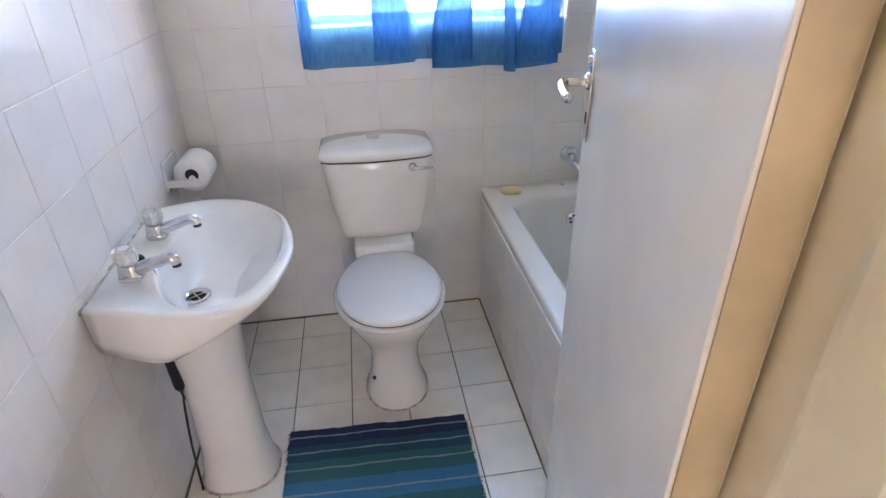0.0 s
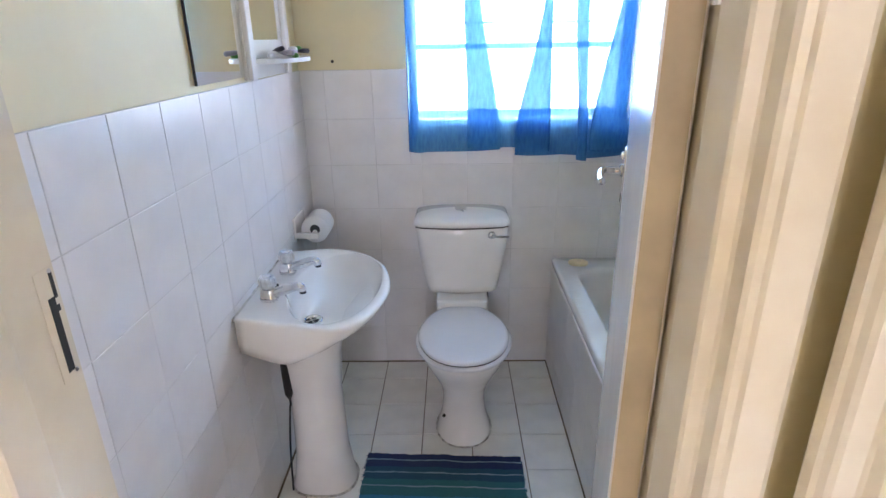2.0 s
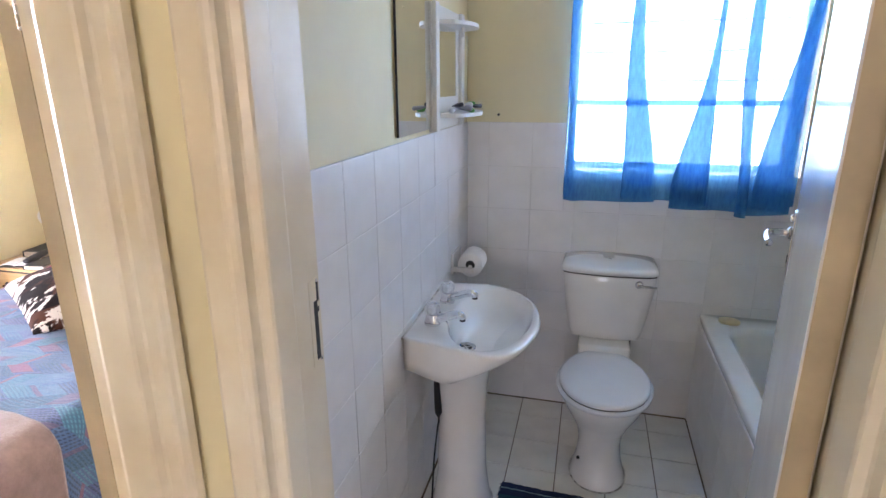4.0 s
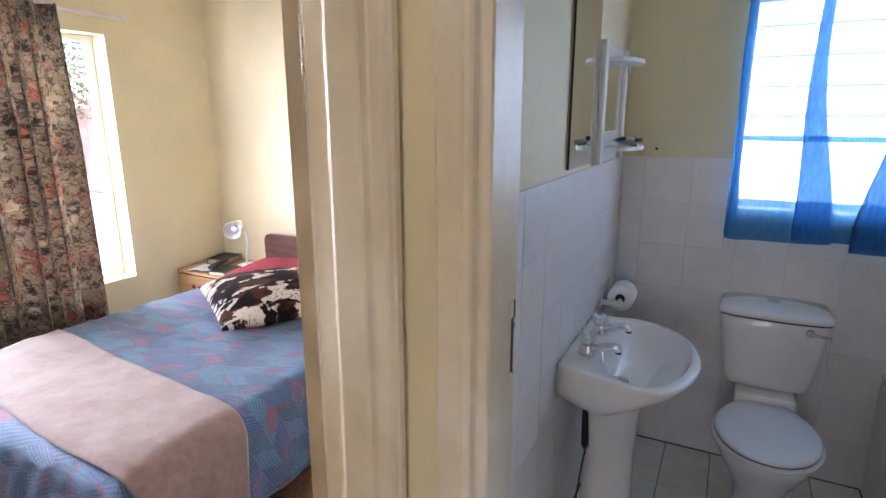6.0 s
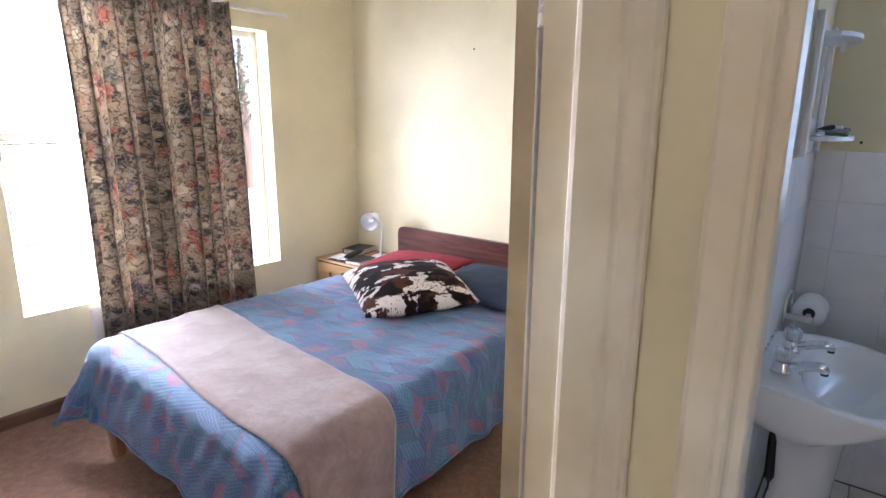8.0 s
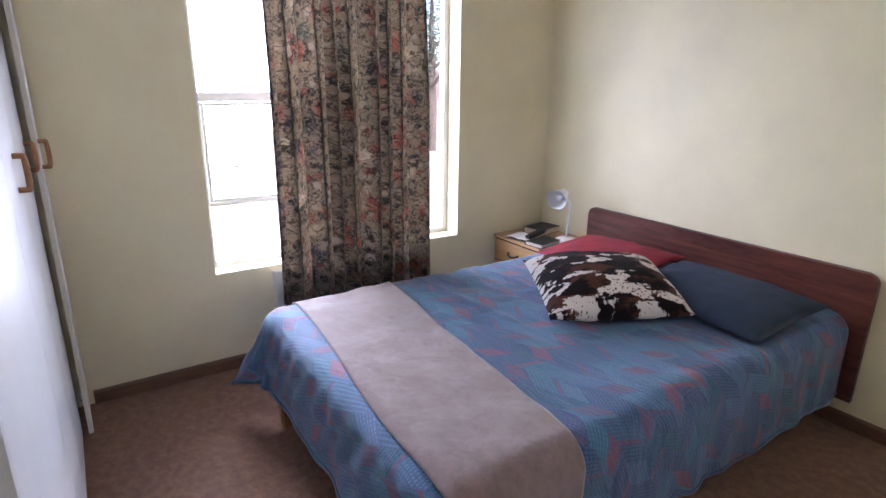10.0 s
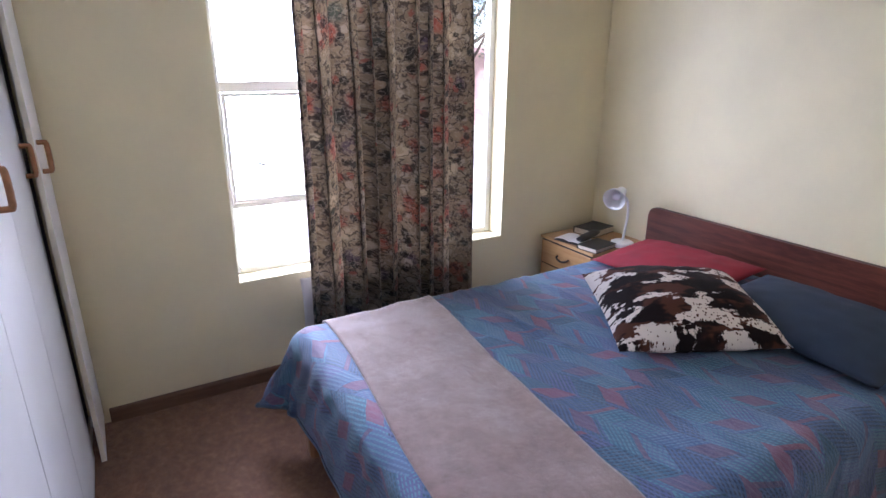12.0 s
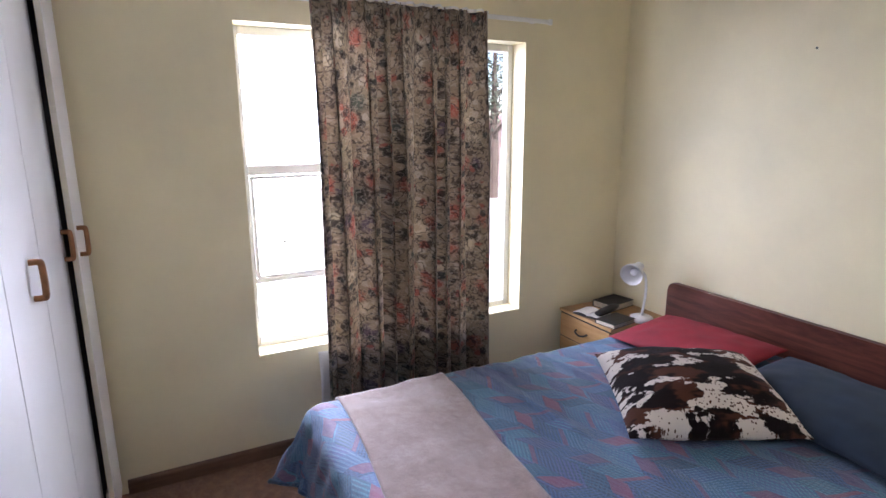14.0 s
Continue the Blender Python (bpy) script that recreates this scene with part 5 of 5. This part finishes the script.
def pull(owner, m):
    """A square-cornered bow handle, upright."""
    bm = bmesh.new()
    path = smooth_path([(0, 0, -0.048), (0, 0.018, -0.048), (0, 0.027, -0.040), (0, 0.027, 0.040), (0, 0.018, 0.048), (0, 0, 0.048)], 5)
    tube(bm, path, 0.0085, 8)
    bm.transform(m)
    part("handle", bm, HANDLE_WOOD, owner, "brown varnished bow handle", True)


def cupboard_door(x_hinge, width, sign, swing, handle, y=0.292, lift=0.0):
    """sign 1: the leaf runs from its hinge towards +x."""
    m = Matrix.Translation((x_hinge, y, 0)) @ pose(0, 0, 0, 0, 0, swing)
    a, b = (0.0, width) if sign > 0 else (-width, 0.0)
    bm = boxed(a, b, 0.0, 0.018, 0.062, 2.39, 0.0012, 1)
    bm.transform(m)
    d = part("door", bm, CUPBOARD, cup, "plain white melamine door")
    for e0, e1 in ((a - 0.0006, a + 0.0008), (b - 0.0008, b + 0.0006)):
        bm = boxed(e0, e1, 0.0015, 0.0165, 0.065, 2.387)
        bm.transform(m)
        part("edging", bm, CUPBOARD_EDGE, d)
    if handle:
        pull(d, m @ Matrix.Translation((handle, 0.018, 1.245 + lift)))
    for zz in (0.24, 2.2):
        bm = boxed(a if sign < 0 else b - 0.03, a + 0.03 if sign < 0 else b, -0.010, -0.001, zz - 0.02, zz + 0.02, 0.002)
        bm.transform(m)
        part("catch", bm, STEEL, d)


cupboard_door(-1.366, 0.778, -1, 0.0, None, 0.272)
cupboard_door(-2.150, 0.411, -1, 0.0, -0.262, 0.272, lift=0.018)
cupboard_door(-2.567, 0.463, -1, 0.0, -0.418, 0.272)
cupboard_door(-3.335, 0.345, 1, 1.2, 0.280, 0.306)

# -- bed --
BX_L, BX_R, BY_F, BY_H, BED_Z = -2.815, -1.325, 1.035, 3.180, 0.558
bed = thing("bed", "double bed with a dark red-brown veneered headboard", "bed")
part("base", boxed(BX_L + 0.03, BX_R - 0.03, BY_F + 0.03, BY_H - 0.01, 0.17, 0.30, 0.012), BED_WOOD, bed, "orange-brown wooden bed base")
part("mattress", boxed(BX_L + 0.02, BX_R - 0.02, BY_F + 0.02, BY_H - 0.01, 0.3005, 0.525, 0.05, 4), MATTRESS, bed, "pale mattress under the bedspread", True)
for lx in (BX_L + 0.12, BX_R - 0.12):
    for ly in (BY_F + 0.04, BY_H - 0.1):
        part("leg", loft(bmesh.new(), [oval(lx, ly, z, r, r, 12, 6) for z, r in ((0.0, 0.026), (0.01, 0.028), (0.17, 0.034))]), BED_WOOD, bed, "square wooden leg")


def headboard():
    pts, x0, x1, z0, z1, r = [], -2.875, -1.265, 0.15, 0.757, 0.045
    for cx, cz, a0 in ((x1 - r, z1 - r, 0), (x0 + r, z1 - r, 90)):
        for k in range(9):
            a = radians(a0 + 90 * k / 8)
            pts.append((cx + r * math.cos(a), cz + r * math.sin(a)))
    pts += [(x0, z0), (x1, z0)]
    bm = loft(bmesh.new(), [[(x, y, z) for x, z in pts] for y in (3.188, 3.220)])
    es = [e for e in bm.edges if abs(e.verts[0].co.y - e.verts[1].co.y) < 1e-6]
    bmesh.ops.bevel(bm, geom=es, offset=0.005, segments=2, affect="EDGES", profile=0.5)
    return bm


hb = part("headboard", headboard(), DARK_WOOD, bed, "dark red-brown wood-grain headboard with rounded corners")
for lx in (-2.7, -1.45):
    part("headboard_post", boxed(lx - 0.03, lx + 0.03, 3.2205, 3.232, 0.0, 0.6, 0.004), BED_WOOD, bed)


def drape(px, py, lift=0.0, waves=1.0):
    """Lays the flat point (px, py) over the bed: it hangs down where it passes the edge."""
    r = 0.085
    qx, qy = min(max(px, BX_L + r), BX_R - r), min(max(py, BY_F + r), BY_H)
    n = Vector((px - qx, py - qy))
    d = n.length
    top = BED_Z + lift + 0.010 * fuzz(px * 2.6, py * 2.6, 1) + 0.005 * fuzz(px * 9, py * 4, 7) + 0.006 * math.sin(30 * py + 7 * px + 5 * fuzz(px * 2, py * 2, 4)) * max(0.0, fuzz(px * 1.7, py * 1.7, 9) + 0.30) + 0.004 * math.sin(26 * px - 9 * py + 4 * fuzz(px * 2, py * 3, 6)) * max(0.0, fuzz(px * 1.4, py * 1.9, 3) + 0.15)
    # two long folds lie across the cloth towards the window
    away = min(1.0, max(0.0, (-1.75 - px) * 2.0))
    for c, k in ((1.86, 0.10), (2.22, 0.06)):
        top += 0.008 * away * math.exp(-((py - c - k * (px + 2.3)) / 0.016) ** 2)
    if d < 1e-6:
        return Vector((px, py, top))
    n /= d
    arc = r * math.pi / 2
    if d < arc:
        a = d / r
        out, down = r * math.sin(a), r * (1 - math.cos(a))
    else:
        out, down = r, r + (d - arc)
    h = max(0.0, d - arc * 0.6)
    side = px * abs(n.y) + py * abs(n.x)
    corner = min(abs(n.x), abs(n.y)) * 1.4
    w = h * (0.045 * math.sin(side * 13 + 4 * fuzz(px, py, 2, s=2)) + 0.03 * math.sin(side * 31 + 5 * fuzz(px, py, 5, s=2))) * waves
    w += h * corner * 0.22 * math.sin(4.0 * math.atan2(n.y, n.x) * 2.0 + 0.6) * waves
    w *= 0.42
    if n.y < -0.3:
        w += 0.0055 * math.sin(math.pi * min(1.0, h / 0.30)) * math.sin(52 * (px + 0.75 * d) + 4 * fuzz(px, py, 3, s=3)) * waves
    out += lift * min(1.0, d / arc) + h * (0.045 + (0.30 if n.x < 0 else 0.08) * corner) + w
    return Vector((qx + n.x * out, qy + n.y * out, top - down * (1.0 - (0.26 if n.x < 0 else 0.06) * corner)))


DROP = 0.355
FX0, FX1, FY0, FY1 = BX_L - DROP, BX_R + DROP, BY_F - DROP, BY_H - 0.005
spread = thing("bedspread", "blue patchwork-print cotton bedspread hanging over the bed", "bedspread")
part("cloth", sheet(150, 190, lambda u, v: drape(FX0 + (FX1 - FX0) * u, FY0 + (FY1 - FY0) * v), lambda u, v: ((FX1 - FX0) * u, (FY1 - FY0) * v), 0.004), SPREAD, spread, "", True)
for a0, a1, b0, b1 in ((0, 1, 0.0, 0.0075), (0.0, 0.0075, 0.0075, 1), (0.9925, 1, 0.0075, 1)):
    part("hem", sheet(150 if a1 - a0 > 0.5 else 2, 190 if b1 - b0 > 0.5 else 2, lambda u, v: drape(FX0 + (FX1 - FX0) * (a0 + (a1 - a0) * u), FY0 + (FY1 - FY0) * (b0 + (b1 - b0) * v), 0.0045), lambda u, v: ((FX1 - FX0) * (a0 + (a1 - a0) * u), (FY1 - FY0) * (b0 + (b1 - b0) * v)), 0.003), SPREAD, spread, "stitched hem", True)


def throw_at(u, v):
    """u from the window side over the bed and down the door side, v across the throw."""
    x = -2.845 + 1.86 * u
    y0 = 1.172 - 0.115 * u - 0.04 * u * u + 0.012 * math.sin(9 * u)
    y1 = 1.650 - 0.150 * u - 0.05 * u * u + 0.010 * math.sin(7 * u + 1)
    p = drape(x, y0 + (y1 - y0) * v, 0.013, 0.75)
    p.z += 0.006 * fuzz(x * 5, v * 3, 4) + 0.004 * math.sin(16 * v + 6 * x) * max(0.0, fuzz(x * 2, v, 8))
    if u < 0.02:
        p.z -= 0.006
    return p


throw = thing("throw_blanket", "soft beige fleece throw laid across the foot of the bed", "blanket")
part("fleece", sheet(130, 44, throw_at, thick=0.009), FLEECE, throw, "", True)


def cushion(wide, long, thick, m, puff=2.4, sag=0.0, nu=36, nv=28, seed=1):
    """A stuffed pillow: pinched corners, bulging middle, slightly crumpled."""
    bm = bmesh.new()
    lay = bm.loops.layers.uv.new("UVMap")
    for side in (1, -1):
        g = []
        for i in range(nu + 1):
            col = []
            for j in range(nv + 1):
                a, b = 2 * i / nu - 1, 2 * j / nv - 1
                k = (1 - abs(a) ** puff) * (1 - abs(b) ** puff)
                x = wide / 2 * a * (1 - 0.035 * (1 - b * b) * abs(a))
                y = long / 2 * b * (1 - 0.040 * (1 - a * a) * abs(b))
                h = thick / 2 * max(0.0, k) ** 0.55
                h *= 1 + 0.16 * fuzz(a * 1.6, b * 1.6, seed)
                h += 0.006 * fuzz(a * 5, b * 4, seed + 3) * min(1.0, 4 * k)
                col.append(bm.verts.new((x, y, side * h * (1.0 if side > 0 else 0.7) - sag * a * a)))
            g.append(col)
        for i in range(nu):
            for j in range(nv):
                f = bm.faces.new((g[i][j], g[i + 1][j], g[i + 1][j + 1], g[i][j + 1]))
                for lp, (c, e) in zip(f.loops, ((i, j), (i + 1, j), (i + 1, j + 1), (i, j + 1))):
                    lp[lay].uv = (c / nu * wide, e / nv * long)
    bmesh.ops.remove_doubles(bm, verts=bm.verts, dist=0.0006)
    bm.transform(m)
    return bm


tagged(part("red_pillow", cushion(0.66, 0.47, 0.105, pose(-2.42, 2.86, 0.604, 4, -2, 4), seed=2), RED_CLOTH, smooth=True), "plain red cotton pillow against the headboard", "pillow")
tagged(part("blue_pillow", cushion(0.72, 0.50, 0.13, pose(-1.72, 2.765, 0.612, 6, 0, -4), seed=5), BLUE_CLOTH, smooth=True), "plain slate-blue cotton pillow against the headboard", "pillow")
tagged(part("cowhide_cushion", cushion(0.63, 0.51, 0.235, pose(-2.015, 2.352, 0.645, 11, 0, 62), seed=8), COWHIDE, smooth=True), "brown and white cowhide-print cushion leaning on the pillows", "cushion")

# -- bedside table with lamp and books --
NX0, NX1, NY0, NY1, NZ = -3.335, -2.895, 2.785, 3.230, 0.525
night = thing("bedside_table", "small yellow pine bedside table with drawers", "bedside table")
part("body", boxed(NX0, NX1, NY0 + 0.012, NY1, 0.03, NZ - 0.019, 0.002), PINE, night)
part("top", boxed(NX0 - 0.006, NX1 + 0.006, NY0 - 0.004, NY1, NZ - 0.0185, NZ, 0.004), PINE, night)
for k in range(3):
    za = 0.05 + 0.151 * k
    dr = part("drawer_front", boxed(NX0 + 0.008, NX1 - 0.008, NY0 - 0.002, NY0 + 0.0115, za, za + 0.144, 0.003), PINE, night, "pine drawer front")
    part("pull", tube(bmesh.new(), smooth_path([(-3.175, NY0 - 0.002, za + 0.078), (-3.170, NY0 - 0.018, za + 0.070), (-3.128, NY0 - 0.022, za + 0.058), (-3.085, NY0 - 0.018, za + 0.070), (-3.080, NY0 - 0.002, za + 0.078)]), 0.0055, 8), BLACK, dr, "black bail pull", True)
# near-black strips paint the shade in the gaps over the drawers
for k in range(3):
    part("drawer_gap", boxed(NX0 + 0.006, NX1 - 0.006, NY0 + 0.002, NY0 + 0.0118, 0.1945 + 0.151 * k, 0.2005 + 0.151 * k), DARK, night, "black strip painted as shade over a drawer")
for lx in (NX0 + 0.03, NX1 - 0.03):
    for ly in (NY0 + 0.05, NY1 - 0.04):
        part("foot", boxed(lx - 0.018, lx + 0.018, ly - 0.018, ly + 0.018, 0.0, 0.0295), PINE, night)

lamp = thing("desk_lamp", "small white gooseneck reading lamp on the bedside table", "lamp", at=(-2.925, 3.050, NZ + 0.0005))
part("base", lathe(bmesh.new(), [(0.064, 0.0), (0.067, 0.006), (0.065, 0.022), (0.052, 0.029), (0.012, 0.033)], (0, 0, 0), "z", 30), LAMP_WHITE, lamp, "", True)
part("neck", tube(bmesh.new(), smooth_path([(0, 0, 0.022), (0.010, 0.0, 0.10), (0.018, 0.0, 0.19), (0.014, -0.008, 0.268), (-0.002, -0.026, 0.300), (-0.020, -0.046, 0.300)]), 0.0075, 12), LAMP_WHITE, lamp, "", True)
aim = Vector((0.35, -0.80, -0.20)).normalized()
q = aim.to_track_quat("Z", "Y").to_matrix().to_4x4()
q.translation = Vector((-0.014, -0.056, 0.312))
prof = [(0.012, -0.045), (0.022, -0.042), (0.026, -0.015), (0.034, 0.005), (0.050, 0.045), (0.0535, 0.062), (0.0515, 0.062), (0.048, 0.045), (0.032, 0.007), (0.022, -0.005), (0.004, -0.006)]
bm = lathe(bmesh.new(), [(1.22 * r, 1.22 * h) for r, h in prof], (0, 0, 0), "z", 30)
bm.transform(q)
shade = part("shade", bm, LAMP_WHITE, lamp, "white enamelled cone shade", True)
bm = lathe(bmesh.new(), [(0.011, -0.004), (0.012, 0.012), (0.021, 0.030), (0.019, 0.046), (0.008, 0.053)], (0, 0, 0), "z", 18)
bm.transform(q)
part("bulb", bm, BULB, shade, "frosted bulb, not lit", True)


def closed_book(name, label, m, w, d, h, cover):
    bk = thing(name, label, "book")
    bk.matrix_world = m
    part("pages", boxed(-w / 2 + 0.005, w / 2 - 0.004, -d / 2 + 0.004, d / 2 - 0.004, 0.003, h - 0.003), BOOK_PAGES, bk)
    bm = boxed(-w / 2, w / 2, -d / 2, d / 2, 0.0, 0.003, 0.001, 1)
    box(bm, -w / 2, w / 2, -d / 2, d / 2, h - 0.003, h, 0.001, 1)
    box(bm, -w / 2 - 0.002, -w / 2 + 0.004, -d / 2, d / 2, 0.0, h, 0.0015, 1)
    part("cover", bm, cover, bk)
    return bk


closed_book("closed_book", "thick closed black book on the bedside table", pose(-3.205, 3.10, NZ + 0.001, 0, 0, 10), 0.155, 0.212, 0.040, BOOK_BLACK)
closed_book("closed_book", "black-bound book lying at the table's front edge", pose(-2.965, 2.885, NZ + 0.001, 0, 0, 9), 0.135, 0.195, 0.026, BOOK_BLACK)


def open_book():
    bk = thing("open_book", "thin book lying open with white pages showing", "book")
    bk.matrix_world = pose(-3.135, 2.868, NZ + 0.001, 0, 0, 14)
    part("cover", boxed(-0.098, 0.098, -0.073, 0.073, 0.0, 0.003, 0.001, 1), BOOK_BLACK, bk)
    for s in (-1, 1):
        f = lambda u, v, s=s: (s * 0.094 * u, -0.069 + 0.138 * v, 0.006 + 0.012 * math.sin(math.pi * min(1.0, 0.12 + u * 0.88)) ** 0.7)
        part("pages", sheet(12, 3, f, thick=0.004), PAPER, bk, "white open pages")


open_book()
case = thing("spectacle_case", "black soft case lying across the open book", "case")
bm = loft(bmesh.new(), [[(x, y, z) for x, z, _ in oval(0, 0.018 + 0.004 * math.sin(9 * y), 0, w, h, 16, 2.6)] for y, w, h in ((-0.098, 0.012, 0.006), (-0.090, 0.024, 0.013), (-0.03, 0.030, 0.017), (0.05, 0.029, 0.016), (0.092, 0.023, 0.012), (0.098, 0.012, 0.006))])
part("pouch", bm, BOOK_BLACK, case, "", True)
case.matrix_world = pose(-3.085, 2.935, NZ + 0.018, 3, 0, 12)

# -- printed drape before the bedroom window --
CY0, CY1, CTOP, CBOT = 1.268, 2.186, 2.205, 0.06


def drape_at(u, v):
    z = CTOP - (CTOP - CBOT) * v
    open_out = 0.6 + 0.4 * min(1.0, v * 4)
    ph = u * 2 * math.pi * 8.5 + 1.5 * math.sin(u * 17) + 0.4 * math.sin(2.2 * v + u * 9)
    amp = (0.018 + 0.064 * min(1.0, v * 3.0)) * (0.8 + 0.8 * fuzz(u * 9, 0.3 * v, 2))
    pull_in = 0.012 * math.sin(math.pi * min(1, v * 1.1))
    y = CY0 + (CY1 - CY0) * u + 0.018 * math.sin(ph * 2 + 0.7) * open_out + pull_in * (0.5 - u)
    x = -3.285 + amp * math.sin(ph) + 0.004 * fuzz(u * 40, v * 6, 1)
    if v == 0.0:
        z += 0.006 * math.sin(ph * 1.5)
    return (x, y, z)


cur = thing("window_drape", "heavy brown floral-print drape hanging from a white rail", "curtain")
part("cloth", sheet(300, 60, drape_at, lambda u, v: (u * 2.5, (CTOP - CBOT) * (1 - v)), 0.0025), DRAPE, cur, "", True)
# a white strip stands in for light on the wall behind the drape
part("bright_strip", sheet(6, 30, lambda u, v: (-3.338 + 0.006 * math.sin(5 * v + 4 * u), CY0 - 0.026 + 0.10 * u + 0.006 * math.sin(4 * v), 0.53 - 0.45 * v), thick=0.001), BRIGHT_STRIP, cur, "white strip added for the bright wall at the drape's edge", True)
part("heading_tape", sheet(160, 2, lambda u, v: (-3.275 + 0.010 * math.sin(u * 120), CY0 + (CY1 - CY0) * u, CTOP - 0.002 + 0.012 * (1 - v) + 0.004 * math.sin(u * 75)), thick=0.002), WINDOW_PAINT, cur, "white gathered heading tape")
rail = thing("curtain_rail", "white plastic curtain rail above the bedroom window", "curtain rail")
part("rail", boxed(-3.328, -3.312, 0.83, 2.60, 2.186, 2.208, 0.003), WINDOW_PAINT, rail, "", True)
part("end_cap", boxed(-3.331, -3.309, 2.6005, 2.622, 2.182, 2.212, 0.004), PLASTIC, rail)
part("end_cap", boxed(-3.331, -3.309, 0.81, 0.8295, 2.182, 2.212, 0.004), PLASTIC, rail)
for yy in (0.92, 1.73, 2.52):
    part("bracket", boxed(-3.369, -3.3285, yy - 0.012, yy + 0.012, 2.189, 2.205, 0.002), WINDOW_PAINT, rail)
for k, (xx, zz) in enumerate(((-2.244, 1.975),)):
    tagged(part("picture_nail", lathe(bmesh.new(), [(0.005, 0.0), (0.005, -0.006), (0.002, -0.010)], (xx, 3.2495, zz), "y", 10), BLACK), "small dark nail in the cream bedroom wall", "nail")

# ================= tiles, last =================
tile_meshes = {}


def tile_mesh(w, h, material, deep=0.006, soft=0.0016):
    key = (round(w, 3), round(h, 3), material.name)
    if key not in tile_meshes:
        bm = bmesh.new()
        loft(bm, [[(sx * (w / 2 - i), sy * (h / 2 - i), z) for sx, sy in ((-1, -1), (1, -1), (1, 1), (-1, 1))] for z, i in ((0, 0), (deep - soft * 0.7, 0), (deep - soft * 0.2, soft * 0.35), (deep, soft))], False, True)
        me = bpy.data.meshes.new("tile")
        bm.to_mesh(me)
        bm.free()
        me.materials.append(material)
        tile_meshes[key] = me
    return tile_meshes[key]


def tile_field(parent, origin, udir, vdir, us, vs, material, hole=None, gap=0.0020):
    """Tiles between the joint lines us and vs on the plane at origin; hole = (u0, u1, v0, v1) stays free."""
    rng = random.Random(len(tile_meshes) + 17)
    o, ud, vd = Vector(origin), Vector(udir), Vector(vdir)
    nd = ud.cross(vd)
    for u0, u1 in zip(us, us[1:]):
        for v0, v1 in zip(vs, vs[1:]):
            bits = [(u0, u1, v0, v1)]
            if hole and u0 < hole[1] and u1 > hole[0] and v0 < hole[3] and v1 > hole[2]:
                h0, h1, k0, k1 = hole
                bits = [(u0, min(u1, h0), v0, v1), (max(u0, h1), u1, v0, v1), (max(u0, h0), min(u1, h1), v0, min(v1, k0))]
            for a0, a1, b0, b1 in bits:
                w, h = a1 - a0 - gap, b1 - b0 - gap
                if w < 0.012 or h < 0.012:
                    continue
                t = new("tile", tile_mesh(w, h, material))
                c = o + ud * (a0 + a1) / 2 + vd * (b0 + b1) / 2 + nd * rng.uniform(-0.0006, 0.0004)
                m = Matrix((ud, vd, nd)).transposed().to_4x4() @ pose(0, 0, 0, rng.gauss(0, 0.10), rng.gauss(0, 0.10), 0)
                m.translation = c
                t.parent = parent
                t.matrix_world = m


def joints(lo, hi, through_at):
    """Joint lines on the tile pitch, one of them at through_at, between lo and hi."""
    k = math.ceil((lo + 0.012 - through_at) / PITCH)
    out = [lo]
    while through_at + k * PITCH < hi - 0.012:
        out.append(through_at + k * PITCH)
        k += 1
    return out + [hi]


rows = [PITCH * k for k in range(8)]
# grout beds between the tiles, a little below their faces
for nm, par, b in (("grout", wall_party, (BX0 - 0.001, BX0 + 0.0056, 1.175, 2.961, 0, 1.421)), ("grout", wall_bath_right, (BX1 - 0.0056, BX1 + 0.001, 1.162, 2.961, 0, 1.421))):
    part(nm, boxed(*b), GROUT, par, "pale grey grout")
for b in ((BX0, WIN_B[0], 0, 1.421), (WIN_B[1], BX1, 0, 1.421), (WIN_B[0], WIN_B[1], 0, WIN_B[2])):
    part("grout", boxed(b[0], b[1], BY1 - 0.0056, BY1 + 0.001, b[2], b[3]), GROUT, wall_bath_back, "pale grey grout")
tile_field(wall_party, (BX0 + 0.001, 0, 0), (0, 1, 0), (0, 0, 1), joints(1.177, 2.955, 1.753), rows, TILE)
tile_field(wall_bath_back, (0, BY1 - 0.001, 0), (1, 0, 0), (0, 0, 1), joints(-0.308, 1.50, 0.199), rows, TILE, (WIN_B[0], WIN_B[1], WIN_B[2], 3.0))
tile_field(wall_bath_right, (BX1 - 0.001, 0, 0), (0, -1, 0), (0, 0, 1), [-y for y in joints(1.163, 2.955, 1.753)][::-1], rows[2:], TILE)
tile_field(panel, (0.806, 0, 0), (0, -1, 0), (0, 0, 1), [-y for y in joints(1.166, 2.953, 2.75)][::-1], [0.0, 0.095, 0.298, BZ - 0.046], TILE)
tile_field(floor_bath, (0, 0, -0.006), (1, 0, 0), (0, 1, 0), joints(-0.308, 0.805, 0.0), joints(1.07, 2.953, 2.80), FLOOR_TILE, gap=0.0040)
# grubby joints where the floor meets the walls and the bath panel
for b in ((-0.3065, 0.795, 2.9455, 2.9548), (0.7955, 0.8050, 1.17, 2.9450), (-0.3065, -0.2995, 1.18, 2.9450)):
    part("joint", boxed(*b, -0.004, 0.0032), JOINT, floor_bath, "brown stained joint")
